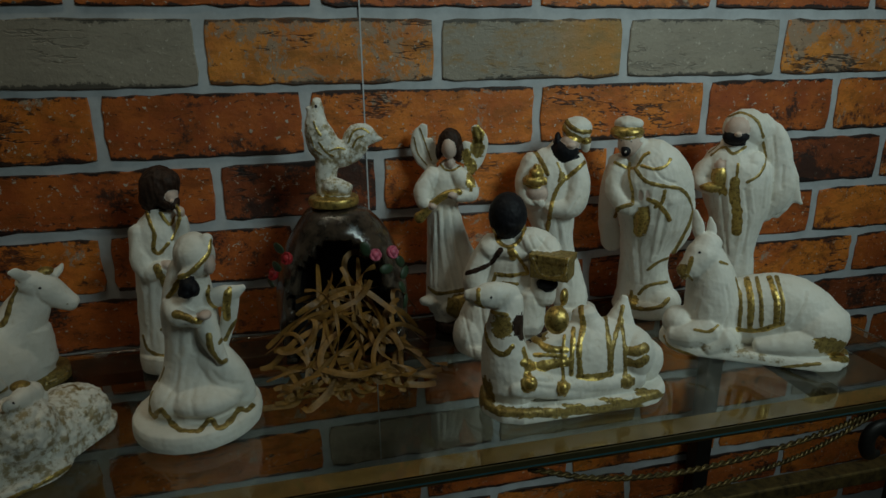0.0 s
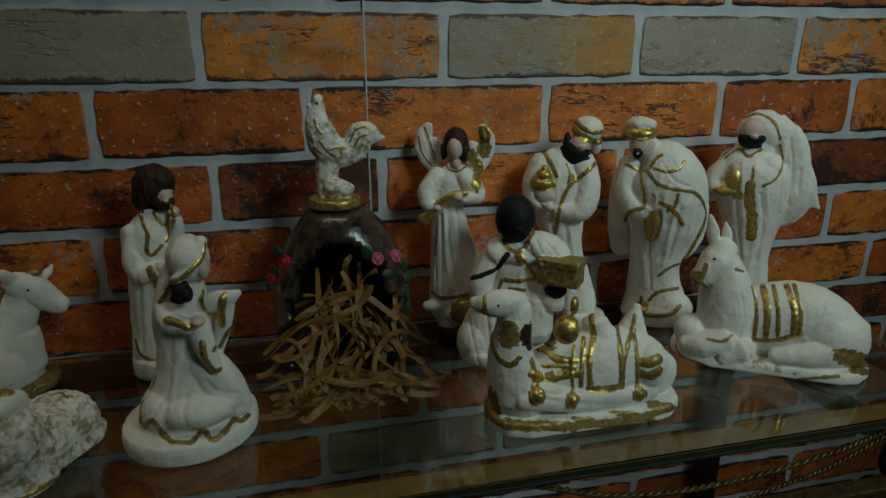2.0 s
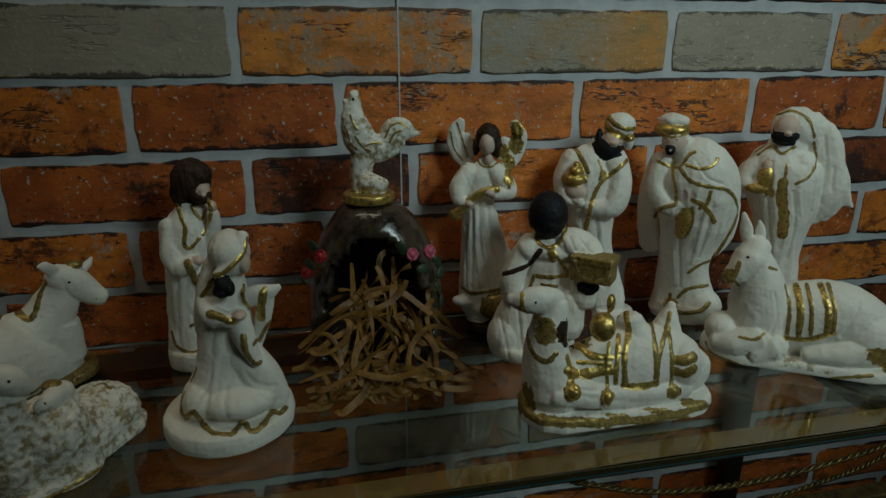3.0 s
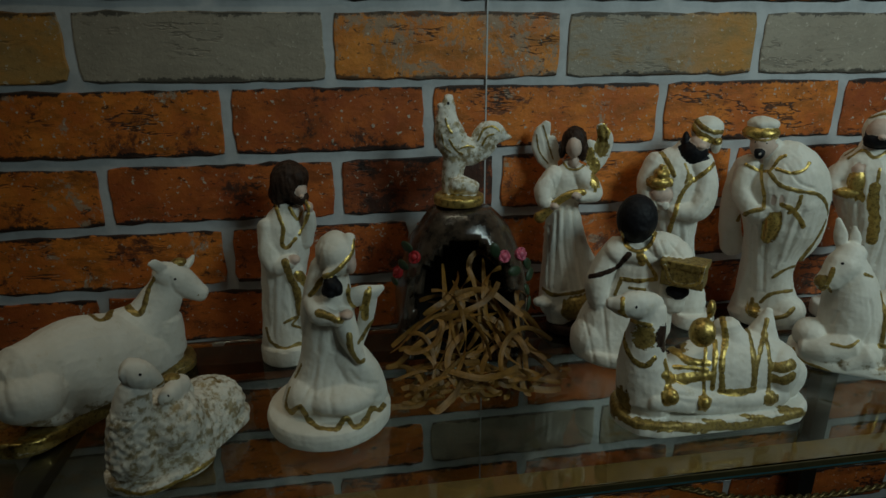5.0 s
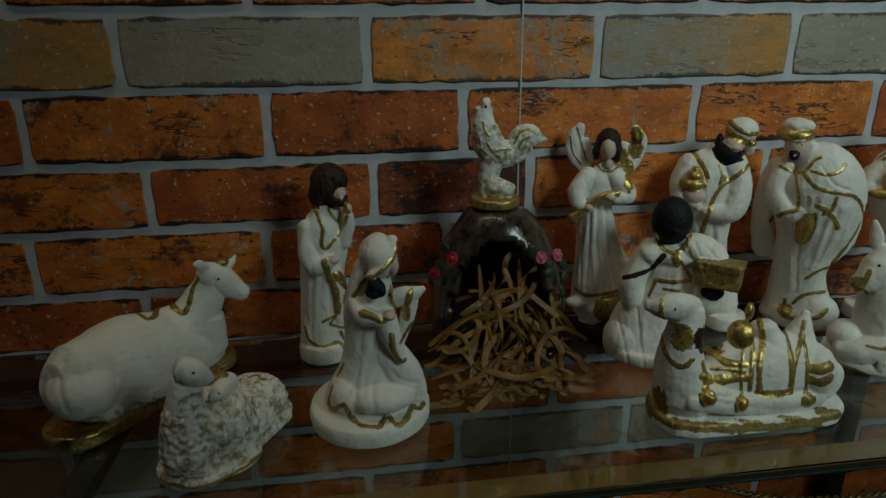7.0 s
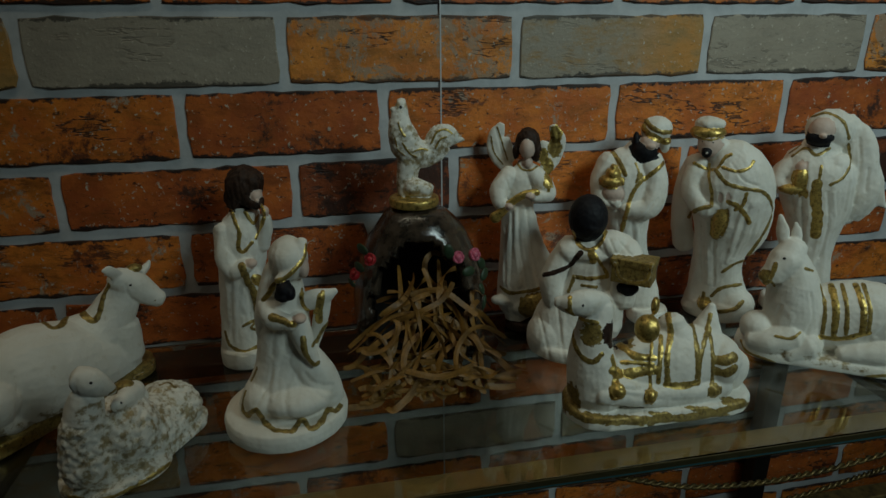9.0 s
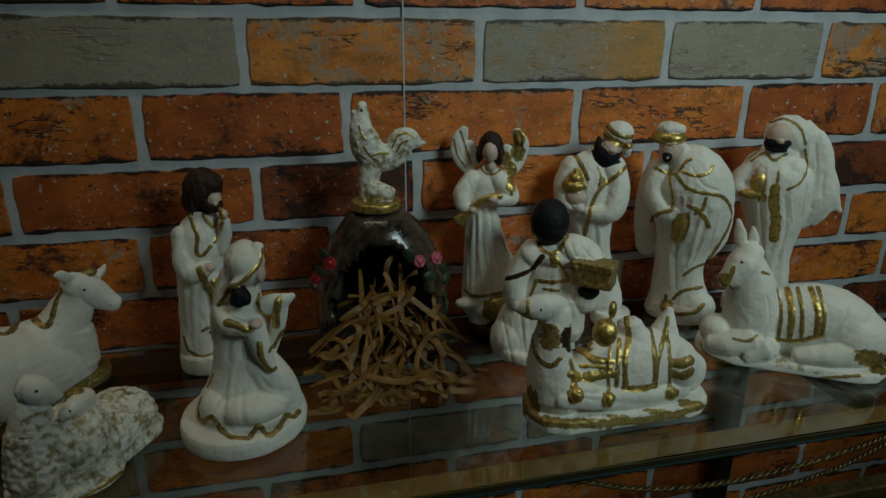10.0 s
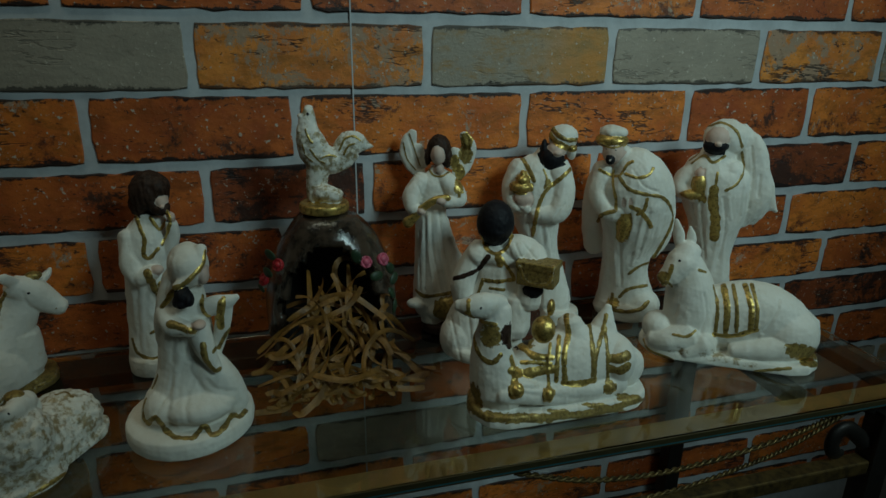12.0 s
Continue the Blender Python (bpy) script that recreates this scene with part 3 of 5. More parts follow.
f.fold([(23.5, 18.4), (30.8, 11.9), (37.5, 12.0)], 2.5, -0.65)
f.fold([(-4.4, 44.7), (-11.5, 27.1), (-20.0, 13.1)], 2.5, -0.65)
f.fold([(7.3, 38.9), (1.5, 21.0), (2.1, 1.8)], 2.5, -0.59)
f.fold([(0.3, 57.7), (-4.7, 40.2), (-7.6, 17.3)], 3.0, 0.65)
f.fold([(4.3, 72.8), (4.8, 52.8)], 2.0, -0.52)
f.fold([(-2.9, 71.3), (-5.5, 53.8)], 2.0, -0.52)
f.fold([(3.0, 133.3), (0.1, 121.5), (-3.6, 109.5)], 2.0, -0.39)
kneeling_mother_figurine = f.done("white plaster kneeling veiled figurine with gold hems on round base", "figurine", folds=.35, group="nativity figures")

f = Sculpt("angel_figurine", 0.205, -0.035, -15.4, (0, -555, 275))
# foot plate, its dark brown standing for the shade below the hem
f.slab(0.0, 0.0, 0.0, 0.0, 19.0, 9.0, "b")
f.limb([(-9.0, -4.0, 13.8, 10.9), (-8.0, 0.0, 27.1, 16.3)], "w", 0.9)
f.limb([(-3.6, 0.0, 29.0, 23.8), (-2.1, 0.0, 48.0, 24.6), (-4.4, 0.0, 74.0, 21.0), (-7.8, 0.0, 99.3, 17.1), (-10.0, 0.0, 116.9, 14.4), (-9.0, 0.0, 134.6, 14.3), (-6.5, 0.0, 146.8, 13.7), (-5.0, 0.0, 155.7, 7.6)], "w", 0.7)
f.limb([(10.0, 0.0, 79.9, 5.8), (18.9, 0.0, 62.8, 6.9), (19.2, 0.0, 43.5, 7.5)], "w", 1.0)
f.ball(-23.0, -10.0, 30.8, 9.6, 4.8, 7.0, "w")
f.ball(-3.1, 1.0, 176.7, 10.6, 13.1, 11.0, "b")
f.ball(4.6, 0.0, 168.8, 4.5, 9.1, 7.0, "b")
f.ball(-13.2, 0.0, 169.6, 3.0, 7.6, 6.0, "b")
f.ball(-4.0, -5.0, 172.7, 6.5, 9.5, 8.0, "s")
f.ball(-2.9, -3.0, 159.0, 4.5, 5.0, 6.0, "s")
f.limb([(-27.2, 9.0, 189.3, 4.1), (-30.9, 10.0, 178.9, 7.7), (-28.5, 10.0, 165.5, 8.7), (-21.2, 8.0, 153.3, 6.2)], "w", 0.3)
f.limb([(-22.2, 9.0, 176.1, 4.6), (-19.1, 8.0, 161.8, 5.6)], "w", 0.3)
f.limb([(19.7, 9.0, 187.8, 4.6), (23.6, 10.0, 177.4, 7.2), (20.3, 10.0, 162.8, 7.7), (13.2, 7.0, 150.7, 5.6)], "w", 0.3)
f.limb([(11.8, 9.0, 173.3, 4.6), (9.9, 8.0, 161.0, 5.6)], "w", 0.3)
f.limb([(-18.8, -2.0, 148.2, 8.1), (-26.8, -7.0, 136.2, 8.6), (-26.6, -12.0, 126.5, 7.0), (-20.4, -15.0, 123.1, 5.0)], "w", 1.0)
f.limb([(2.8, -2.0, 149.5, 8.6), (12.1, -6.0, 140.1, 8.1), (15.2, -9.0, 132.4, 6.5), (2.9, -14.0, 131.5, 5.0)], "w", 1.0)
f.limb([(-30.6, -16.0, 112.7, 5.5), (-24.4, -17.0, 118.4, 4.0), (-15.2, -18.0, 128.2, 3.5), (-5.2, -18.0, 134.6, 3.5), (4.9, -17.0, 136.5, 3.0)], "g", 0.9)
f.ball(-1.1, -18.0, 133.6, 4.5, 3.5, 5.0, "s")
f.ball(-18.3, -18.0, 124.0, 4.0, 3.5, 5.0, "s")
f.limb([(-4.6, -10.0, 25.7, 10.7), (6.2, -12.0, 28.5, 12.8), (14.8, -10.0, 34.8, 8.0)], "o", 0.8)
f.patch(21.5, 184.2, 6.5, 8.0, "g")
f.patch(20.8, 172.0, 7.0, 9.1, "o")
f.patch(11.8, 163.7, 4.5, 8.1, "g")
f.patch(16.0, 156.5, 5.1, 7.1, "g")
f.patch(15.2, 142.9, 4.6, 10.2, "g")
f.patch(-19.3, 188.8, 3.0, 8.0, "p")
f.line([(-11.7, 158.3), (-7.5, 152.6), (0.7, 152.2), (6.8, 156.9)], 1.08, "o", 0.4)
f.line([(-25.0, 39.5), (-15.7, 33.6), (2.4, 35.6), (17.1, 41.1)], 1.89, "o", 0.5)
f.line([(-34.9, 182.6), (-32.0, 168.4), (-23.9, 157.1)], 0.81, "o", 0.3)
f.line([(-29.8, 190.7), (-24.9, 176.1), (-19.8, 160.8)], 0.81, "o", 0.3)
f.fold([(-30.8, 188.6), (-26.9, 173.5), (-21.9, 158.2)], 1.2, -0.52)
f.fold([(16.4, 189.1), (17.7, 174.0), (12.9, 158.5)], 1.2, -0.52)
f.fold([(22.5, 187.2), (23.3, 173.0), (18.0, 158.6)], 1.2, -0.52)
f.fold([(-15.7, 113.0), (-15.7, 76.7), (-15.7, 39.0)], 2.0, -0.78)
f.fold([(-9.5, 118.5), (-8.2, 82.5), (0.7, 36.2)], 2.0, -0.85)
f.fold([(-12.6, 115.8), (-12.0, 79.6), (-7.0, 39.1)], 2.0, 0.78)
f.fold([(-2.1, 115.9), (2.4, 82.6), (10.5, 42.2)], 2.0, -0.78)
f.fold([(-5.3, 118.5), (-1.8, 82.6), (7.3, 39.2)], 2.0, 0.65)
f.fold([(-21.0, 99.2), (-21.1, 65.2), (-20.1, 38.9)], 2.0, -0.65)
f.fold([(-21.9, 142.5), (-17.8, 131.9)], 1.2, -0.52)
angel_figurine = f.done("white plaster winged angel figurine holding gold flowers, brown hair", "figurine", folds=1.0, group="nativity figures")

f = Sculpt("crowned_king_figurine", 0.326, -0.047, -27.1, (0, -588, 275))
f.slab(0.0, 0.0, 0.0, 0.0, 19.0, 14.0, "w")
f.limb([(-7.1, 0.0, 20.4, 17.7), (-10.8, 0.0, 42.9, 15.2), (-19.2, 0.0, 69.2, 14.4), (-26.3, 0.0, 95.1, 19.7), (-29.8, 0.0, 117.7, 26.1), (-30.4, 0.0, 137.2, 26.9), (-28.0, 0.0, 151.1, 23.6), (-22.9, 0.0, 162.2, 13.9)], "w", 0.7)
f.ball(-8.3, 1.0, 184.9, 13.3, 11.7, 11.0, "w")
f.ball(0.4, 1.0, 172.2, 4.3, 7.5, 7.0, "w")
f.ball(-13.5, -4.0, 173.5, 9.0, 7.4, 9.0, "s")
f.ball(-17.1, -5.0, 165.5, 11.6, 10.6, 10.0, "k")
f.ball(-25.1, -2.0, 174.7, 3.2, 8.5, 6.0, "k")
f.ball(-12.1, -12.0, 171.8, 4.2, 2.6, 4.0, "s")
f.limb([(-45.6, -2.0, 153.3, 11.8), (-51.9, -6.0, 136.3, 11.2), (-48.5, -12.0, 122.4, 9.1), (-38.4, -17.0, 121.1, 6.3)], "w", 1.0)
f.limb([(-10.8, -2.0, 155.1, 11.7), (-5.5, -6.0, 134.6, 11.7), (-9.3, -12.0, 116.7, 10.6), (-27.6, -15.0, 114.6, 7.4)], "w", 1.0)
f.ball(-40.9, -17.0, 128.6, 10.0, 7.9, 7.0, "s")
f.ball(-43.5, -18.0, 140.1, 10.5, 5.2, 8.0, "g")
f.ball(-42.3, -18.0, 147.2, 6.3, 5.2, 7.0, "g")
f.ball(-42.1, -18.0, 153.0, 2.6, 2.6, 4.0, "g")
f.line([(-22.7, 191.3), (-18.0, 183.1), (-9.3, 177.2), (0.2, 174.5), (5.7, 176.8)], 2.97, "g", 0.8)
f.line([(-20.9, 195.5), (-14.1, 187.4), (-4.5, 182.6), (4.7, 183.0)], 2.16, "o", 0.6)
f.line([(-46.4, 164.8), (-38.9, 154.3), (-32.3, 141.6)], 2.03, "o", 0.6)
f.line([(1.6, 156.5), (-9.1, 145.1), (-20.1, 134.5), (-26.2, 120.8), (-29.0, 104.7), (-31.3, 87.1)], 2.03, "g", 0.6)
f.line([(-24.5, 154.0), (-20.7, 144.4), (-22.3, 135.5)], 1.22, "o", 0.4)
f.line([(-55.1, 133.0), (-44.5, 128.6), (-33.5, 134.8)], 1.35, "g", 0.4)
f.patch(-19.4, 140.6, 3.2, 4.3, "o")
f.fold([(-23.2, 98.2), (-17.0, 69.4), (-10.2, 33.8)], 2.0, -0.65)
f.fold([(-19.6, 101.3), (-12.6, 69.8), (-4.6, 34.3)], 2.0, 0.65)
f.fold([(-35.9, 100.1), (-29.5, 74.3)], 2.0, -0.65)
f.fold([(-53.8, 127.5), (-44.9, 113.9), (-30.8, 106.3)], 1.5, -0.65)
f.fold([(-2.2, 122.3), (-14.3, 103.4), (-25.0, 100.9)], 1.5, -0.65)
crowned_king_figurine = f.done("white plaster black-bearded king figurine holding a gold casket", "figurine", folds=1.0, group="nativity figures")

f = Sculpt("turbaned_king_figurine", 0.402, -0.048, -33.4, (0, -625, 275))
f.slab(0.0, 0.0, 0.0, 0.0, 29.0, 18.0, "w")
f.limb([(-1.3, 0.0, 11.3, 33.3), (-3.2, 0.0, 23.8, 27.6), (-5.9, -2.0, 46.2, 23.1), (-5.1, -6.0, 72.2, 24.4), (-1.4, -10.0, 100.4, 31.9), (-2.5, -14.0, 127.0, 35.9), (-7.1, -18.0, 146.9, 32.1), (-12.5, -20.0, 159.3, 23.1), (-19.3, -22.0, 166.7, 12.0)], "w", 0.75)
f.ball(11.2, -6.0, 12.5, 21.6, 20.4, 18.0, "w")
f.limb([(-39.4, 3.0, 148.5, 8.0), (-43.7, 3.0, 122.1, 9.8), (-42.5, 3.0, 89.4, 9.9), (-37.8, 3.0, 68.5, 10.0)], "w", 0.5)
f.limb([(13.9, 2.0, 141.5, 13.7), (25.5, 2.0, 114.2, 10.4), (25.8, 2.0, 85.1, 8.2), (19.9, 2.0, 66.5, 4.7)], "w", 0.5)
f.ball(-28.7, -22.0, 189.4, 12.5, 6.5, 11.0, "w")
f.ball(-29.5, -22.0, 182.0, 15.3, 7.6, 14.0, "g")
f.ball(-27.3, -26.0, 172.2, 9.8, 11.9, 11.0, "s")
f.ball(-28.7, -35.0, 165.8, 4.3, 4.8, 4.0, "k")
f.ball(-22.7, -20.0, 158.6, 6.6, 5.5, 8.0, "s")
f.ball(-33.9, -18.0, 153.0, 11.1, 8.8, 12.0, "w")
f.limb([(-34.3, -20.0, 147.9, 11.0), (-35.4, -24.0, 129.3, 11.0), (-25.2, -30.0, 114.9, 9.3), (-14.9, -33.0, 118.4, 6.6)], "w", 1.0)
f.limb([(9.0, -22.0, 140.9, 13.2), (10.8, -28.0, 125.0, 11.0), (0.1, -32.0, 121.7, 7.1)], "w", 1.0)
f.ball(-7.6, -34.0, 128.1, 9.8, 6.5, 6.0, "s")
f.limb([(-10.3, -35.0, 119.3, 3.8), (-9.5, -33.0, 105.5, 6.0), (-11.6, -29.0, 88.2, 2.8)], "g", 1.0)
f.line([(-40.3, 149.0), (-28.9, 144.2), (-19.3, 144.9), (-13.9, 155.4), (-9.0, 159.1)], 1.49, "g", 0.5)
f.line([(-15.1, 146.4), (-3.1, 143.4), (7.0, 147.0), (10.4, 153.9)], 1.49, "g", 0.5)
f.line([(-20.8, 143.7), (-10.5, 132.1), (5.0, 127.7), (22.0, 125.8), (31.8, 114.2), (33.2, 98.2), (26.7, 77.5), (20.4, 62.3)], 1.76, "o", 0.6)
f.line([(-26.1, 148.9), (-25.4, 135.9), (-21.2, 120.8), (-19.9, 107.5)], 1.49, "g", 0.5)
f.line([(-36.6, 95.7), (-32.8, 103.2), (-21.1, 107.9)], 2.03, "o", 0.6)
f.line([(-6.4, 114.0), (2.6, 110.2), (11.1, 101.7), (15.0, 95.1)], 2.03, "g", 0.6)
f.line([(8.6, 123.4), (6.7, 111.8), (0.9, 106.6)], 1.76, "g", 0.6)
f.line([(20.7, 60.0), (7.8, 52.2), (-1.2, 43.0)], 1.62, "o", 0.5)
f.line([(-14.7, 19.0), (-14.3, 2.9), (-0.8, 0.4), (14.1, 5.2), (21.9, 15.4)], 2.03, "o", 0.6)
f.line([(-7.5, 16.2), (0.6, 26.3), (18.8, 33.2)], 1.76, "o", 0.6)
f.patch(-13.5, 7.5, 6.1, 8.5, "g")
f.line([(-45.2, 180.0), (-29.7, 174.3), (-16.5, 180.5)], 1.08, "g", 0.4)
f.line([(-42.6, 174.6), (-29.4, 171.0), (-16.1, 176.2)], 1.08, "o", 0.4)
f.fold([(-26.7, 91.9), (-22.2, 62.1), (-17.8, 28.1)], 2.2, -0.78)
f.fold([(-21.8, 92.5), (-16.6, 62.7), (-12.2, 28.9)], 2.2, 0.78)
f.fold([(-12.3, 75.4), (-9.9, 51.2), (-6.3, 26.6)], 2.2, -0.78)
f.fold([(11.9, 113.4), (9.8, 83.9), (6.0, 59.4)], 2.2, -0.65)
f.fold([(6.5, 104.2), (4.0, 77.3), (1.2, 52.6)], 2.2, 0.65)
f.fold([(-8.2, 151.4), (4.1, 135.5), (17.7, 131.1)], 1.5, -0.65)
f.dot(-35.1, 169.5, .8, "b")
f.dot(-26.0, 169.0, .8, "b")
f.dot(-30.3, 158.7, 1.0, "s")
turbaned_king_figurine = f.done("white plaster turbaned king figurine with gold-edged cloak", "figurine", folds=1.1, group="nativity figures")

f = Sculpt("hooded_king_figurine", 0.472, -0.050, -38.5, (0, -665, 275))
f.slab(0.0, 0.0, 0.0, 0.0, 19.0, 14.0, "w")
f.limb([(22.8, 0.0, 28.3, 17.1), (18.4, 0.0, 59.2, 18.1), (17.2, 0.0, 83.5, 22.2), (15.9, 0.0, 107.3, 28.1), (12.1, 0.0, 130.3, 32.2), (8.4, 0.0, 148.9, 29.0), (9.9, 0.0, 164.2, 16.8)], "w", 0.7)
f.ball(14.6, 2.0, 180.9, 20.4, 18.6, 13.0, "w")
f.ball(7.0, -10.0, 181.5, 10.6, 11.2, 9.0, "s")
f.ball(6.5, -12.0, 174.7, 11.2, 7.1, 8.0, "k")
f.ball(-0.7, -9.0, 178.6, 3.0, 7.1, 5.0, "k")
f.ball(12.4, -10.0, 175.4, 4.7, 4.7, 6.0, "k")
f.ball(9.1, -20.0, 177.7, 2.9, 1.7, 2.0, "s")
f.limb([(27.2, 4.0, 184.2, 12.0), (38.5, 4.0, 168.7, 14.5), (43.4, 4.0, 144.0, 16.4), (45.9, 3.0, 121.7, 16.5), (39.9, 3.0, 100.6, 8.6)], "w", 0.45)
f.limb([(45.8, 5.0, 160.8, 8.5), (53.7, 5.0, 136.4, 11.0), (61.1, 5.0, 121.3, 8.0), (69.9, 5.0, 113.1, 1.9)], "w", 0.35)
f.limb([(44.8, 5.0, 135.5, 15.9), (51.6, 5.0, 117.9, 13.5), (50.3, 5.0, 100.2, 4.9)], "w", 0.35)
f.limb([(-5.7, -2.0, 149.1, 12.6), (-15.8, -5.0, 138.3, 11.4), (-17.6, -10.0, 129.9, 9.0), (-6.2, -15.0, 125.3, 6.5)], "w", 1.0)
f.limb([(23.3, -3.0, 149.1, 13.2), (27.6, -8.0, 133.7, 10.8), (18.2, -13.0, 128.1, 7.2)], "w", 1.0)
f.ball(-2.6, -17.0, 137.6, 6.5, 10.6, 7.0, "g")
f.ball(-7.4, -17.0, 126.8, 11.8, 4.7, 6.0, "g")
f.ball(-2.9, -16.0, 147.5, 4.7, 5.3, 5.0, "s")
f.ball(3.4, -16.0, 124.3, 5.9, 3.6, 5.0, "g")
f.line([(11.6, 130.2), (12.6, 115.8), (17.2, 98.5), (18.8, 79.5)], 4.59, "g", 0.9)
f.line([(12.3, 147.5), (12.6, 130.3)], 1.35, "g", 0.4)
f.line([(30.8, 169.8), (34.8, 153.5), (32.0, 138.6), (22.1, 129.6)], 1.35, "o", 0.5)
f.line([(-12.7, 153.8), (-2.3, 162.6), (6.8, 156.6), (17.0, 164.2)], 1.35, "o", 0.5)
f.line([(-2.2, 191.5), (10.4, 195.5), (23.6, 187.8), (30.8, 173.1)], 1.49, "o", 0.5)
f.line([(42.3, 77.9), (47.7, 89.4)], 1.35, "o", 0.4)
f.line([(-15.2, 156.4), (-5.9, 165.7)], 1.35, "o", 0.4)
f.fold([(38.4, 174.8), (43.7, 147.7), (45.0, 113.7)], 2.0, -0.78)
f.fold([(34.0, 171.7), (37.8, 147.1), (39.8, 107.3)], 2.0, 0.65)
f.fold([(50.0, 148.3), (52.1, 126.0)], 2.0, -0.78)
f.fold([(21.0, 122.6), (27.3, 93.9), (26.3, 57.3)], 2.0, -0.78)
f.fold([(26.1, 123.1), (31.6, 100.4)], 2.0, 0.65)
f.fold([(1.1, 114.4), (7.3, 85.2), (13.5, 55.3)], 2.0, -0.78)
f.fold([(-6.8, 113.5), (0.1, 90.3)], 2.0, -0.65)
hooded_king_figurine = f.done("white plaster hooded king figurine, black beard, gold sash and gift", "figurine", folds=1.0, group="nativity figures")

f = Sculpt("kneeling_king_figurine", 0.230, -0.086, -26.8, (0, -514, 264))
f.slab(0.0, 0.0, 0.0, 0.0, 35.0, 12.0, "w")
f.limb([(-0.3, 0.0, 6.4, 38.0), (-0.1, 0.0, 25.6, 32.3), (8.1, 0.0, 48.1, 26.9), (14.2, 0.0, 69.5, 23.5), (14.3, 0.0, 86.2, 21.4), (12.4, 0.0, 96.9, 12.5)], "w", 0.8)
f.ball(-13.4, -6.0, 12.8, 24.3, 25.3, 22.0, "w")
f.ball(8.9, -2.0, 122.4, 16.1, 19.9, 17.0, "k")
f.ball(13.6, 0.0, 93.1, 24.2, 12.6, 18.0, "w")
f.ball(28.5, -2.0, 101.2, 14.4, 11.5, 15.0, "w")
f.ball(-3.3, -2.0, 92.9, 12.5, 11.6, 14.0, "w")
f.ball(11.6, -8.0, 117.7, 8.9, 6.6, 11.0, "k")
f.ball(32.7, 0.0, 99.0, 15.4, 12.5, 13.0, "w")
f.ball(42.0, -3.0, 92.2, 13.5, 14.5, 14.0, "w")
f.limb([(-3.6, -2.0, 95.9, 10.6), (-12.1, -5.0, 81.0, 10.6), (-17.1, -8.0, 66.2, 10.7), (-14.0, -8.0, 51.1, 10.8)], "w", 1.0)
f.limb([(42.4, -6.0, 87.5, 12.5), (42.4, -11.0, 74.7, 10.6), (41.3, -12.0, 57.6, 10.7)], "w", 1.0)
f.block(48.2, -18.0, 86.7, 16.0, 10.0, 10.4, "o", -14)
f.ball(45.1, -19.0, 70.4, 8.6, 6.2, 6.0, "k")
f.limb([(31.1, -10.0, 52.9, 12.7), (28.9, -10.0, 31.9, 14.9)], "w", 1.0)
f.line([(-2.2, 109.2), (2.4, 98.8), (13.5, 94.1), (22.3, 102.8), (23.7, 113.6)], 1.89, "g", 0.7)
f.line([(13.5, 94.1), (16.4, 83.4)], 2.97, "g", 0.7)
f.line([(16.5, 91.4), (23.8, 80.8), (29.0, 72.9)], 1.49, "g", 0.5)
f.line([(0.7, 68.4), (13.9, 68.0), (29.2, 71.4)], 1.89, "g", 0.6)
f.line([(1.6, 68.5), (-2.6, 53.5)], 1.62, "o", 0.5)
f.line([(5.8, 91.3), (-3.9, 78.1), (-16.1, 70.5), (-25.3, 67.4)], 2.16, "b", 0.5)
f.line([(7.8, 61.1), (21.4, 60.7)], 1.35, "o", 0.4)
f.line([(34.3, 84.5), (41.6, 70.4), (60.6, 70.7), (64.3, 87.8)], 1.35, "g", 0.4)
f.fold([(27.6, 105.7), (33.2, 94.2), (37.3, 84.8)], 1.5, -0.65)
f.fold([(34.0, 106.4), (41.5, 97.5), (47.8, 90.9)], 1.5, -0.65)
f.fold([(21.4, 102.7), (27.1, 91.1)], 1.5, -0.65)
f.fold([(-27.2, 29.8), (-20.7, 8.7), (-13.7, -18.4)], 2.0, -0.65)
f.fold([(-11.3, 40.2), (-6.4, 11.0), (0.0, -18.8)], 2.0, -0.65)
kneeling_king_figurine = f.done("white plaster kneeling dark-headed king figurine offering a gold box", "figurine", folds=.9, group="nativity figures")

f = Sculpt("camel_figurine", 0.263, -0.184, -36.3, (0, -448, 264))
f.slab(-39.5, -29.0, 33.6, 23.5, 28.0, 12.0, "w", rough=0.05)
f.limb([(-40.2, -29.9, 22.8, 20.7), (-19.8, -14.2, 28.3, 26.4), (4.7, 4.1, 30.9, 31.7), (24.6, 18.6, 31.1, 28.9), (39.3, 28.3, 23.8, 21.9)], "w", 0.7)
f.limb([(5.6, 6.8, 50.5, 18.8), (2.3, 5.7, 63.8, 10.6)], "w", 0.8)
f.limb([(24.1, 19.9, 46.6, 17.5), (25.8, 23.0, 63.7, 8.2), (26.9, 25.1, 75.1, 3.2)], "w", 0.8)
f.limb([(-41.6, -35.5, 23.1, 21.4), (-45.6, -37.1, 41.1, 18.4), (-47.1, -38.1, 57.6, 15.2), (-45.9, -37.0, 73.0, 12.6), (-44.6, -34.9, 85.1, 10.5)], "w", 0.85)
f.limb([(-45.7, -35.4, 89.3, 9.6), (-53.9, -45.2, 92.4, 9.8), (-61.9, -49.9, 92.2, 7.4), (-68.4, -50.9, 92.5, 4.7)], "w", 0.8)
f.ball(-43.5, -35.9, 76.1, 6.1, 9.7, 10.0, "w")
f.ball(-43.2, -30.8, 93.0, 2.0, 3.6, 4.0, "w")
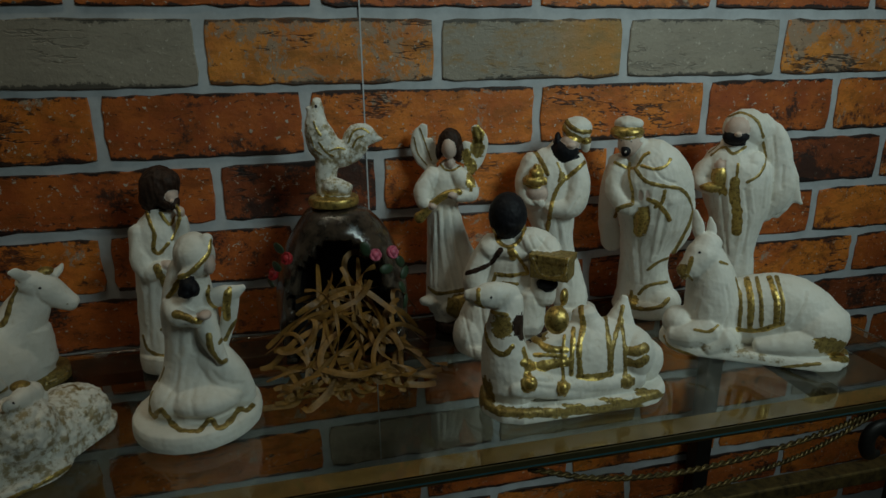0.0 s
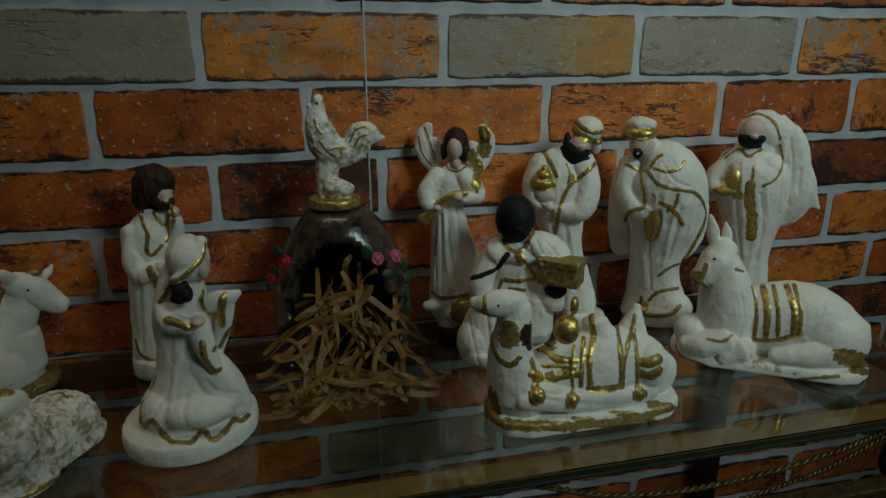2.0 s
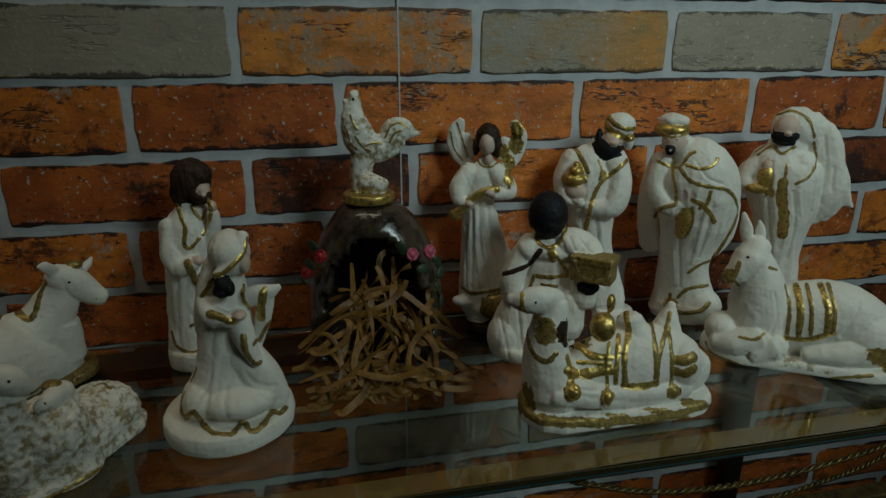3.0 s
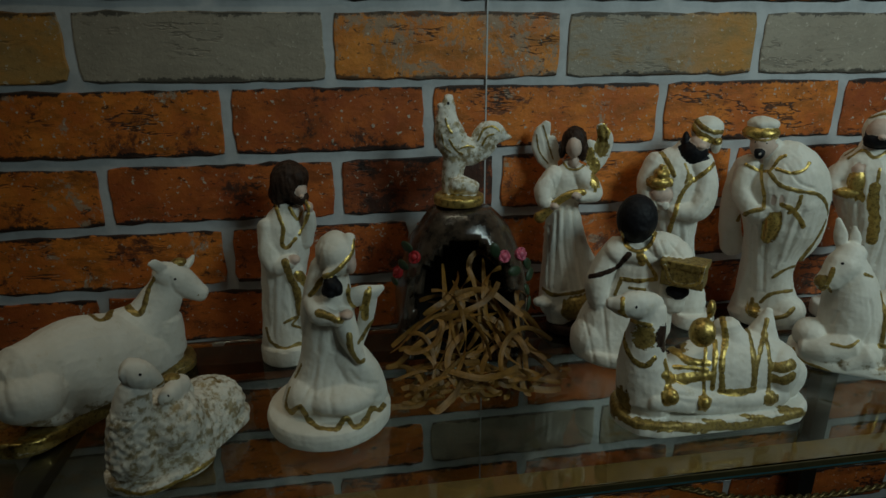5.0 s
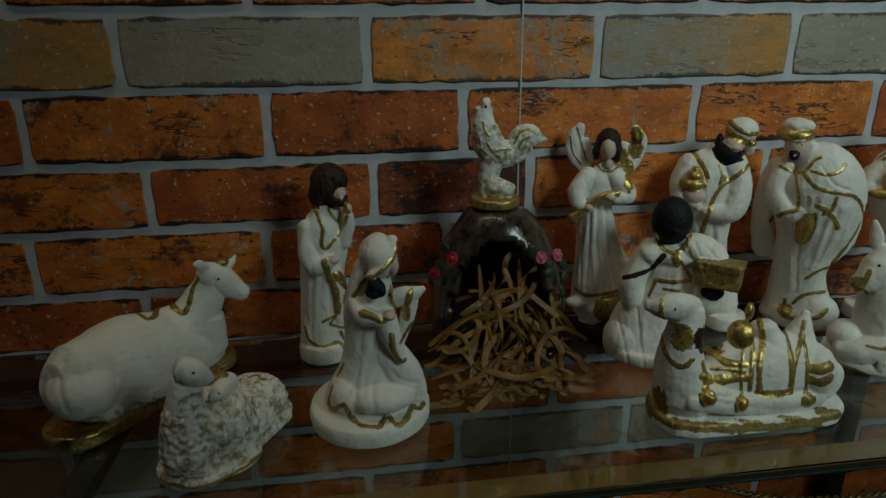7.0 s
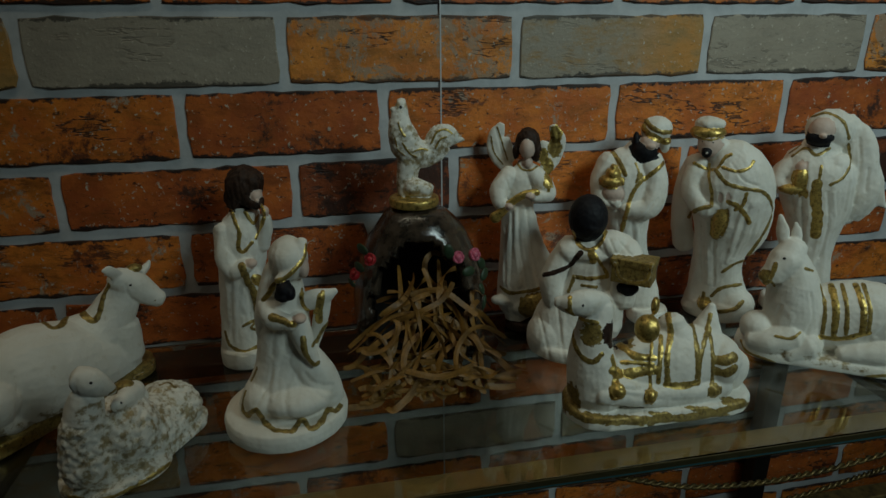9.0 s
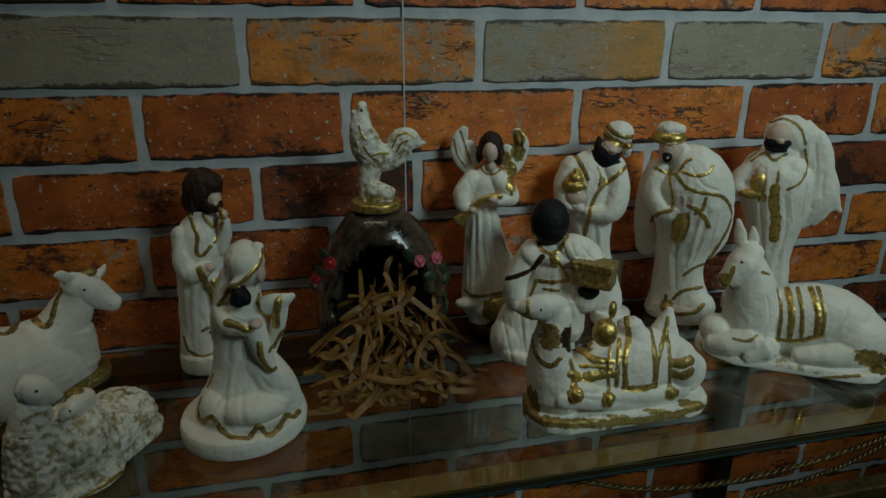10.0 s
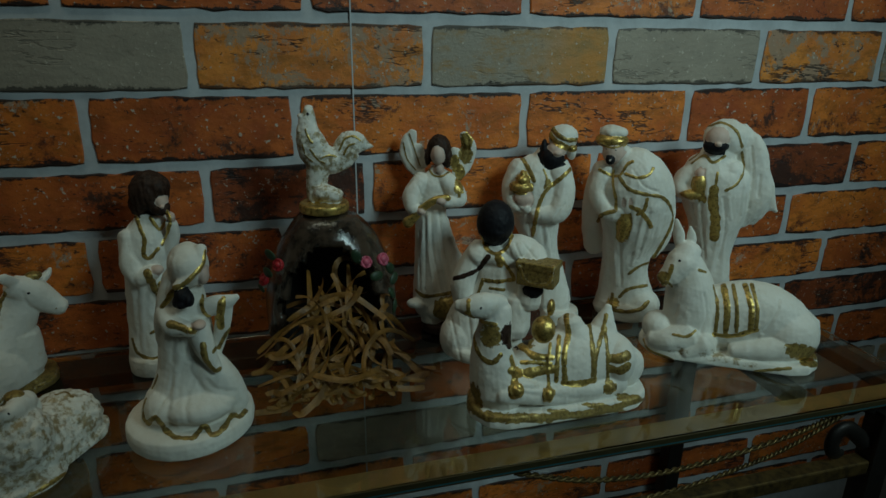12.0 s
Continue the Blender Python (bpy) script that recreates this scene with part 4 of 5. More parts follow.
f.limb([(-30.0, -41.4, 31.9, 7.5), (-10.3, -29.0, 23.9, 6.9), (14.3, -10.6, 20.7, 8.0), (39.1, 11.7, 20.0, 10.2)], "w", 1.0)
f.ball(38.5, 17.1, 35.5, 13.9, 19.5, 17.0, "w")
f.limb([(-33.7, -49.3, 25.5, 6.6), (1.2, -25.1, 17.4, 5.7), (40.1, 7.7, 13.7, 7.4)], "w", 0.7)
f.ball(-11.6, -30.3, 74.5, 8.6, 10.2, 9.0, "g")
f.ball(-8.6, -23.1, 89.5, 2.9, 6.6, 5.0, "g")
f.ball(-24.3, -48.0, 31.5, 5.4, 5.8, 5.0, "g")
f.ball(-3.8, -33.5, 24.8, 4.3, 5.5, 5.0, "g")
f.ball(34.7, -0.4, 20.9, 5.9, 5.0, 5.0, "o")
f.patch(-50.9, 48.1, 8.9, 10.7, "o")
f.patch(-66.9, -12.7, 6.6, 14.2, "o")
# brown patch: shade and tarnish between neck and body, both as colour
f.patch(-34.3, 51.0, 8.9, 11.5, "b")
f.patch(-30.7, 47.2, 9.8, 7.1, "o")
f.line([(-69.4, 76.7), (-68.6, 64.4)], 1.62, "g", 0.5)
f.line([(-70.8, 65.3), (-61.1, 59.9), (-47.1, 58.3)], 1.62, "g", 0.5)
f.line([(-66.5, 55.4), (-64.6, 40.1), (-57.9, 28.1), (-48.4, 24.7), (-41.9, 33.1)], 2.03, "g", 0.6)
f.line([(-34.6, 32.1), (-31.7, 20.9), (-29.4, 8.4)], 2.70, "g", 0.7)
f.line([(-34.4, 20.6), (-24.3, 19.5), (-13.1, 24.5), (-2.9, 28.2)], 3.51, "g", 0.7)
f.line([(-35.2, 45.2), (-27.6, 41.0), (-18.5, 36.3), (-5.3, 37.8)], 2.70, "g", 0.7)
f.line([(-28.6, 28.9), (-17.8, 30.8), (-5.7, 32.1)], 1.62, "g", 0.5)
f.line([(-1.9, 75.5), (2.5, 59.7), (2.8, 41.7), (5.9, 18.4)], 2.16, "g", 0.6)
f.line([(-7.4, 73.0), (-2.7, 49.4), (-0.4, 17.6)], 1.76, "g", 0.6)
f.line([(5.0, 77.8), (15.7, 67.2), (22.3, 46.7), (24.9, 24.8)], 1.89, "o", 0.6)
f.line([(25.6, 79.7), (25.1, 60.7), (25.0, 43.0), (26.2, 25.2)], 1.62, "o", 0.6)
f.line([(4.5, 18.0), (14.1, 18.9), (26.2, 25.2)], 2.70, "g", 0.7)
f.line([(25.8, 69.5), (31.7, 49.2), (34.7, 23.0)], 1.62, "o", 0.5)
f.line([(33.1, 45.1), (40.5, 46.1), (45.9, 50.2)], 3.51, "o", 0.6)
f.line([(34.4, 36.5), (42.1, 35.9), (47.4, 41.0)], 3.51, "o", 0.6)
f.line([(-9.0, 51.6), (-7.7, 29.7), (-5.3, 11.4)], 1.35, "g", 0.4)
f.line([(-68.3, -6.9), (-62.6, -20.8), (-52.3, -28.0), (-35.7, -23.7), (-11.6, -19.1)], 3.24, "o", 0.5)
f.line([(-11.6, -19.1), (14.4, -9.7), (38.5, 0.9), (56.5, 14.9)], 3.24, "o", 0.5)
f.patch(-62.5, -12.9, 7.6, 15.1, "o")
f.patch(-39.7, -25.0, 16.2, 4.8, "o")
f.patch(-15.6, -19.3, 16.1, 3.8, "o")
f.patch(10.5, -9.0, 14.0, 3.3, "o")
f.patch(34.7, 2.5, 13.9, 3.2, "o")
f.patch(50.5, 14.0, 10.1, 3.7, "o")
f.fold([(-48.9, -19.1), (-49.5, -29.7)], 1.2, -0.59)
f.fold([(-28.4, -14.3), (-25.8, -22.6)], 1.2, -0.59)
f.fold([(-18.6, -11.2), (-15.5, -19.8)], 1.2, -0.59)
f.fold([(-8.2, -8.0), (-5.6, -16.1)], 1.2, -0.59)
f.fold([(2.2, -4.7), (2.6, -13.5)], 1.2, -0.59)
f.fold([(16.6, 1.2), (19.3, -7.2)], 1.2, -0.59)
f.fold([(27.0, 5.8), (29.6, -1.9)], 1.2, -0.59)
f.fold([(40.4, 11.8), (42.9, 4.6)], 1.2, -0.59)
f.fold([(-33.0, 8.3), (-18.9, 7.5), (-0.1, 12.9)], 2.0, -0.65)
f.dot(-59.0, 71.0, 1.2, "k")
camel_figurine = f.done("white plaster lying camel figurine with gold tack and tassels", "figurine", folds=.35, group="nativity figures")

f = Sculpt("donkey_figurine", 0.447, -0.150, -42.8, (0, -572, 275))
f.slab(-47.1, -9.5, 40.6, 7.6, 31.0, 10.0, "w", rough=0.05)
f.limb([(-31.7, -6.0, 23.7, 25.5), (-6.5, -0.8, 35.8, 30.9), (20.4, 4.8, 39.6, 31.1), (45.2, 9.5, 27.9, 26.0)], "w", 0.8)
f.ball(43.3, 5.1, 28.2, 25.8, 25.8, 24.0, "w")
f.limb([(-34.1, -12.6, 25.9, 25.2), (-37.0, -13.6, 48.2, 22.6), (-40.3, -14.8, 67.2, 19.7), (-44.0, -16.1, 82.0, 15.3)], "w", 0.85)
f.limb([(-44.8, -15.9, 95.6, 11.0), (-47.9, -19.9, 86.8, 13.6), (-53.6, -25.3, 78.0, 10.9), (-59.1, -28.6, 72.7, 7.8)], "w", 0.9)
f.limb([(-51.7, -16.2, 97.7, 3.7), (-54.8, -15.5, 110.1, 5.2), (-58.3, -14.9, 122.3, 2.1)], "w", 0.5)
f.limb([(-43.6, -13.6, 98.2, 3.7), (-44.2, -12.4, 108.3, 4.2), (-46.3, -11.6, 117.0, 1.6)], "w", 0.5)
f.line([(-57.9, 75.2), (-60.7, 57.8), (-66.1, 52.2)], 1.76, "g", 0.5)
f.ball(-60.1, -21.7, 23.2, 15.2, 14.1, 14.0, "w")
f.limb([(-34.0, -24.9, 21.7, 15.1), (-47.9, -31.9, 16.9, 11.8), (-60.4, -32.1, 15.0, 9.1)], "w", 1.0)
f.limb([(-22.8, -24.9, 16.6, 14.0), (-33.1, -31.2, 10.1, 9.7)], "w", 1.0)
f.limb([(45.6, -6.6, 22.1, 13.3), (24.5, -17.2, 18.3, 10.4), (5.0, -23.4, 15.1, 6.5)], "w", 1.0)
f.limb([(-31.9, -29.2, -0.8, 6.5), (2.6, -24.3, 1.5, 6.6), (45.7, -11.1, 8.8, 6.7)], "w", 0.6)
f.patch(57.7, 15.4, 13.5, 7.9, "o")
f.patch(-65.3, 62.6, 5.5, 5.5, "o")
f.patch(64.3, 7.2, 7.9, 4.5, "g")
f.patch(-11.5, -6.2, 12.5, 5.7, "p")
f.patch(-42.1, -9.4, 9.1, 4.6, "p")
f.patch(11.7, -7.0, 17.1, 3.4, "p")
f.line([(-21.3, 62.9), (-14.6, 42.1), (-12.9, 16.9)], 1.62, "o", 0.5)
f.line([(-13.3, 65.6), (-6.8, 43.8), (-4.5, 18.9)], 2.56, "g", 0.6)
f.line([(-5.6, 67.1), (0.9, 45.5), (4.0, 22.1)], 1.76, "o", 0.5)
f.line([(3.6, 69.5), (12.4, 48.0), (15.0, 25.9)], 2.56, "g", 0.6)
f.line([(8.9, 70.5), (16.8, 49.0), (19.0, 29.1)], 1.62, "o", 0.5)
f.line([(-13.6, 15.5), (0.9, 17.4), (20.1, 28.2)], 2.43, "g", 0.6)
f.line([(-55.3, 54.4), (-60.7, 57.8), (-67.3, 53.7)], 1.35, "o", 0.4)
f.line([(-35.4, 75.0), (-28.6, 74.1)], 1.35, "o", 0.4)
f.line([(-49.3, 6.8), (-36.7, 7.5), (-29.3, 15.8)], 1.35, "o", 0.4)
f.line([(-73.0, -14.9), (-45.3, -24.9), (-15.1, -22.7), (17.6, -14.8), (51.9, -1.8)], 1.49, "o", 0.4)
f.line([(-75.2, -4.4), (-67.6, -14.8), (-40.8, -20.0)], 1.35, "g", 0.4)
f.fold([(25.0, 26.1), (31.8, 44.2), (32.6, 60.5)], 2.0, -0.65)
f.fold([(-25.1, 13.9), (-22.7, 31.8), (-27.6, 53.3)], 2.0, -0.65)
f.fold([(-50.6, 25.4), (-48.1, 37.6)], 2.0, -0.65)
f.dot(-52.2, 80.7, 1.2, "k")
donkey_figurine = f.done("white plaster lying donkey figurine with a gold-striped blanket", "figurine", folds=.35, group="nativity figures")

f = Sculpt("cow_figurine", -0.190, -0.102, 23.0, (0, -481, 264))
f.slab(-40.2, -23.1, 54.5, 31.2, 25.0, 12.0, "o", rough=0.05)
f.limb([(-32.5, -23.1, 43.8, 30.0), (-11.3, -8.2, 37.0, 39.3), (13.0, 7.2, 28.0, 39.7), (38.6, 21.5, 23.0, 32.9)], "w", 0.8)
f.limb([(34.4, 15.9, 42.7, 27.2), (48.5, 17.0, 53.5, 19.4), (60.0, 16.2, 70.6, 15.3), (65.5, 14.6, 82.1, 12.3)], "w", 0.75)
f.limb([(55.2, 17.3, 45.7, 17.6), (51.7, 20.6, 25.9, 20.9)], "w", 0.8)
f.limb([(63.4, 11.2, 89.9, 9.9), (72.9, 13.9, 81.3, 11.9), (82.1, 13.3, 72.1, 9.1), (87.2, 12.3, 67.9, 7.2)], "w", 0.85)
f.limb([(61.6, 6.2, 95.6, 4.6), (56.0, 0.9, 102.1, 4.1), (52.6, -1.0, 103.4, 1.8)], "w", 0.5)
f.limb([(79.3, 19.2, 88.9, 2.9), (84.6, 21.3, 93.0, 2.9), (87.3, 21.3, 96.9, 1.4)], "w", 1.0)
f.ball(75.0, 14.9, 95.9, 6.1, 3.3, 5.0, "o")
f.ball(-34.0, -33.6, 40.0, 23.3, 20.6, 22.0, "w")
f.limb([(-37.2, -42.8, 32.1, 9.8), (-22.6, -34.9, 19.9, 7.7), (-8.9, -23.4, 13.4, 4.7)], "w", 1.0)
f.limb([(38.4, 8.6, 19.8, 12.7), (58.5, 19.3, 12.0, 7.5), (72.7, 27.3, 0.8, 6.2)], "w", 1.0)
f.limb([(-0.8, -14.7, 14.4, 11.3), (14.7, -5.2, 9.1, 8.7)], "w", 1.0)
f.line([(8.8, 73.3), (13.5, 67.6), (18.8, 67.7), (22.4, 73.7), (25.2, 79.9)], 2.29, "o", 0.8)
f.line([(31.7, 82.0), (34.1, 71.8), (39.5, 65.8), (44.2, 70.8), (49.4, 84.5), (54.4, 91.7)], 2.29, "o", 0.8)
f.line([(-50.1, -22.0), (-28.6, -24.4), (-9.2, -21.6), (11.5, -15.9)], 1.08, "g", 0.4)
f.line([(59.0, 10.1), (71.3, 14.2), (75.0, 22.4)], 1.08, "g", 0.4)
f.patch(-35.0, -18.4, 29.9, 7.0, "g")
f.patch(-54.2, -6.3, 9.9, 6.9, "g")
f.patch(2.0, -5.4, 11.8, 8.9, "p")
f.patch(-36.2, -4.7, 29.5, 3.9, "p")
f.fold([(-14.1, 39.5), (-15.8, 16.4), (-22.1, -3.4)], 3.0, -0.65)
f.fold([(-44.0, 48.4), (-50.4, 32.3), (-50.7, 9.1)], 3.0, -0.65)
f.fold([(26.1, 22.7), (19.4, 4.8)], 2.0, -0.65)
f.fold([(70.1, 73.3), (66.0, 80.8), (65.5, 89.4)], 1.6, -0.52)
f.dot(68.6, 87.8, 1.0, "k")
f.dot(83.5, 71.2, .8, "o")
cow_figurine = f.done("white plaster lying cow figurine with a gold garland, gilded base", "figurine", folds=.2, group="nativity figures")

f = Sculpt("sheep_figurine", -0.116, -0.168, 16.8, (0, -394, 264))
f.slab(-16.3, -16.0, 25.9, 23.5, 26.0, 7.0, "p", rough=0.05)
f.limb([(-16.6, -19.8, 14.6, 18.5), (-0.5, -3.2, 11.6, 27.4), (23.7, 20.9, 5.3, 27.1)], "p", 0.9)
f.ball(23.5, 19.8, 15.5, 25.8, 21.5, 22.0, "p")
f.ball(-2.5, -10.9, 28.0, 23.3, 23.3, 24.0, "p")
f.limb([(-17.1, -25.9, 63.5, 9.7), (-19.3, -25.9, 54.3, 11.3)], "w", 0.9)
f.limb([(-20.5, -25.9, 48.6, 12.6), (-22.2, -25.9, 41.1, 13.4), (-22.5, -25.9, 20.7, 16.5)], "p", 0.9)
f.ball(-1.2, -13.4, -1.5, 24.8, 16.5, 22.0, "p")
f.limb([(-15.8, -25.9, 77.0, 8.5), (-11.2, -28.8, 75.0, 8.1), (-6.2, -26.1, 69.3, 5.6), (-2.8, -22.7, 64.6, 3.4)], "w", 0.9)
f.limb([(7.7, -3.5, 48.6, 8.0), (2.6, -14.3, 50.9, 7.0), (-1.8, -22.7, 52.8, 3.8)], "w", 0.9)
f.limb([(-17.6, -29.9, 81.8, 2.5), (-20.0, -30.9, 78.4, 2.5), (-20.6, -30.9, 74.0, 1.1)], "w", 0.6)
f.limb([(10.6, 1.1, 48.7, 2.8), (13.2, 0.8, 41.3, 3.2), (10.3, -2.5, 37.9, 1.6)], "w", 0.6)
f.ball(3.4, -6.1, 57.3, 5.5, 2.7, 5.0, "o")
f.patch(-18.8, 36.0, 6.5, 8.1, "p")
f.patch(-3.4, 28.1, 12.3, 10.6, "p")
f.patch(21.4, 25.4, 12.3, 8.2, "p")
f.patch(0.7, 4.6, 14.3, 9.3, "p")
f.patch(-18.7, -7.2, 12.8, 10.2, "p")
f.patch(34.1, 3.4, 9.3, 9.3, "p")
f.patch(-25.1, 25.0, 5.8, 5.8, "p")
f.patch(-11.8, 42.5, 6.4, 4.0, "p")
f.patch(-15.7, 14.3, 10.8, 7.5, "p")
f.patch(21.9, 3.5, 11.0, 8.4, "p")
f.patch(10.2, -7.6, 14.5, 5.1, "p")
f.patch(36.9, 30.0, 7.4, 5.7, "p")
f.patch(-4.3, -20.5, 26.0, 6.9, "p")
f.patch(14.6, 29.6, 5.7, 7.4, "p")
f.patch(31.3, 13.5, 6.7, 6.7, "p")
f.line([(-39.2, -17.4), (-26.6, -26.6), (-10.7, -27.7), (12.5, -20.1), (32.9, -7.9), (46.7, 5.2)], 1.35, "g", 0.5)
f.line([(-4.7, 49.9), (1.6, 53.3), (7.5, 53.5)], 1.22, "o", 0.4)
f.line([(22.2, 48.0), (27.7, 48.3), (32.2, 42.8)], 1.08, "o", 0.4)
f.fold([(-5.2, 45.8), (-10.7, 25.9), (-11.5, 4.0)], 2.5, -0.78)
f.fold([(3.9, 30.4), (0.1, 13.8), (-0.4, -4.1)], 2.5, 0.78)
f.fold([(12.1, 32.5), (9.5, 11.0), (4.3, -10.3)], 2.5, -0.78)
f.dot(-12.7, 60.3, .9, "k")
f.dot(0.7, 41.2, .9, "k")
sheep_figurine = f.done("white and worn-gold plaster sheep pair figurine lying on a mound", "figurine", folds=.8, bumps=1.2, group="nativity figures")


f = Sculpt("rooster_figurine", 0.096, -0.062, -5.5, (0, -500, 140), 1.2140)
f.slab(0.0, 0.0, 0.0, 0.0, 20.5, 8.0, "g")
f.limb([(-8.1, -2.0, 81.4, 4.7), (-9.5, -2.0, 72.5, 7.5), (-8.7, -2.0, 61.1, 10.9), (-3.8, 0.0, 48.0, 12.9), (5.9, 0.0, 41.9, 10.5)], "p", 0.7)
f.limb([(7.0, 0.0, 39.5, 9.1), (16.0, 0.0, 43.5, 9.6), (22.4, 1.0, 53.1, 11.9), (28.5, 1.0, 55.3, 10.0), (37.9, 2.0, 53.1, 3.4), (41.5, 2.0, 52.5, 1.4)], "p", 0.45)
f.limb([(-2.8, 0.0, 38.5, 9.6), (-4.8, 0.0, 25.4, 8.7), (-5.5, 0.0, 11.3, 8.2)], "p", 0.8)
f.limb([(-1.0, -4.0, 16.6, 8.1), (10.6, -6.0, 14.3, 6.2)], "p")
f.ball(-14.1, -2.0, 78.2, 2.8, 2.0, 3.0, "p")
f.ball(-8.2, 0.0, 84.5, 3.8, 2.0, 3.0, "p")
f.ball(-13.3, -3.0, 71.6, 1.9, 3.5, 3.0, "p")
f.line([(14.3, 49.9), (19.3, 59.1), (26.3, 61.3), (32.0, 57.7)], 0.9, "g")
f.line([(17.7, 46.3), (21.9, 53.3), (27.3, 55.5)], 0.9, "g")
f.line([(-11.3, 67.7), (-9.4, 60.8), (-6.2, 56.2)], 0.9, "g")
f.line([(0.2, 44.3), (6.1, 46.1), (11.8, 45.3)], 0.9, "g")
f.line([(-8.7, 51.6), (-3.3, 43.3), (2.3, 39.6)], 0.9, "g")
f.line([(-14.2, 56.3), (-12.4, 47.0), (-6.9, 41.0)], 0.7, "g")
f.dot(-8.9, 79.4, 1.2, "k")
rooster_figurine = f.done("off-white plaster rooster figurine with gold flecks on a gold plinth", "figurine", folds=0.3, size=0.8, bumps=0.5)


# ---------- the glazed grotto with roses, and its straw ----------
grotto = tagged(new("ceramic_grotto"), "dark brown glazed ceramic grotto with an arched opening and small roses", "ornament")
GX, GY = 0.0985, -0.062


def grotto_shell():
    bm = bmesh.new()
    rings = []
    prof = [(0.046, 0.0), (0.049, 0.012), (0.0505, 0.03), (0.050, 0.048), (0.0475, 0.065), (0.043, 0.082), (0.036, 0.097), (0.0275, 0.109), (0.019, 0.1155), (0.0, 0.1175)]
    prof = curve_pts([(r, 0, z) for r, z in prof], 4)
    for p in prof:
        rings.append([(p.x * math.cos(a), p.x * math.sin(a), p.z) for a in [2 * math.pi * k / 96 for k in range(96)]])
    inner = [[(x * 0.86, y * 0.86, z * 0.95) for x, y, z in r] for r in rings]

    def gone(x, y, z):
        return y < 0 and z < 0.101 and abs(x) < 0.0425 * math.sqrt(max(0, 1 - (z / 0.101) ** 2.6)) + 0.002 * math.sin(z * 260)

    shells = []
    for shell in (rings, inner):
        vs = [[bm.verts.new(c) for c in r] for r in shell]
        shells.append(vs)
    n = 96
    open_cell = set()
    for i in range(len(rings) - 1):
        for k in range(n):
            c = [rings[i][k], rings[i][(k + 1) % n], rings[i + 1][(k + 1) % n], rings[i + 1][k]]
            if gone(*[sum(v[j] for v in c) / 4 for j in range(3)]):
                open_cell.add((i, k))
    for s, vs in enumerate(shells):
        for i in range(len(rings) - 1):
            for k in range(n):
                if (i, k) not in open_cell:
                    q = (vs[i][k], vs[i][(k + 1) % n], vs[i + 1][(k + 1) % n], vs[i + 1][k])
                    try:
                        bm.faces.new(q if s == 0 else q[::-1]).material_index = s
                    except ValueError:
                        pass
    o, w = shells
    for i in range(len(rings) - 1):
        for k in range(n):
            if (i, k) in open_cell:
                for (di, dk), (a, b) in (((1, 0), ((i + 1, k), (i + 1, k + 1))), ((-1, 0), ((i, k), (i, k + 1))), ((0, 1), ((i, k + 1), (i + 1, k + 1))), ((0, -1), ((i, k), (i + 1, k)))):
                    if (i + di, (k + dk) % n) not in open_cell and 0 <= i + di < len(rings) - 1:
                        a, b = (a[0], a[1] % n), (b[0], b[1] % n)
                        bm.faces.new((o[a[0]][a[1]], o[b[0]][b[1]], w[b[0]][b[1]], w[a[0]][a[1]]))
    bmesh.ops.remove_doubles(bm, verts=bm.verts[:], dist=0.0002)
    bmesh.ops.recalc_face_normals(bm, faces=bm.faces[:])
    bm.normal_update()
    moves = []
    for v in bm.verts:
        c = v.co
        d = 0.0012 * noise.noise(c * 48) + 0.0003 * noise.noise(c * 170 + Vector((3, 1, 2)))
        moves.append((v, v.normal * d if c.z > 0.004 else Vector()))
    for v, d in moves:
        v.co += d
    return smooth(bm)


shell = part("shell", grotto_shell(), dome_glaze, grotto)
shell.data.materials.append(inner_shade)
shell.matrix_parent_inverse = Matrix()
grotto.matrix_world = pose(GX, GY, TOP + 0.0008, 0, 0, -7) @ Matrix.Diagonal((1.12, 1.0, 1.135, 1))


def flower(name, x, y, z, r, mat, tilt):
    """A small modelled rose: a bud with two rings of curled petals."""
    bm = bmesh.new()
    bmesh.ops.create_uvsphere(bm, u_segments=10, v_segments=8, radius=r * 0.5)
    for ring, count, lean in ((0.55, 4, 0.5), (0.85, 6, 0.9)):
        for k in range(count):
            a = 2 * math.pi * k / count + ring
            m = Matrix.Rotation(a, 4, "Z") @ Matrix.Translation((r * ring * 0.7, 0, -r * 0.1 * ring)) @ Matrix.Rotation(-lean + 1.2, 4, "Y") @ Matrix.Diagonal((r * 0.16, r * 0.46, r * 0.42, 1))
            bmesh.ops.create_uvsphere(bm, u_segments=8, v_segments=6, radius=1.0, matrix=m)
    ob = part(name, smooth(bm), mat, grotto)
    ob.matrix_basis = pose(x, y, z, 70, 0, tilt)
    return ob


flower("rose", -0.0345, -0.0395, 0.0890, 0.0058, rose_red, -40)["label"] = "small red modelled rose"
flower("rose", -0.0470, -0.0260, 0.0740, 0.0058, rose_red, -60)["label"] = "small red modelled rose"
flower("rose", 0.0265, -0.0440, 0.0900, 0.0056, rose_pink, 20)["label"] = "small pink modelled rose"
flower("rose", 0.0385, -0.0390, 0.0900, 0.0060, rose_pink, 40)["label"] = "small pink modelled rose"
rng = random.Random(11)
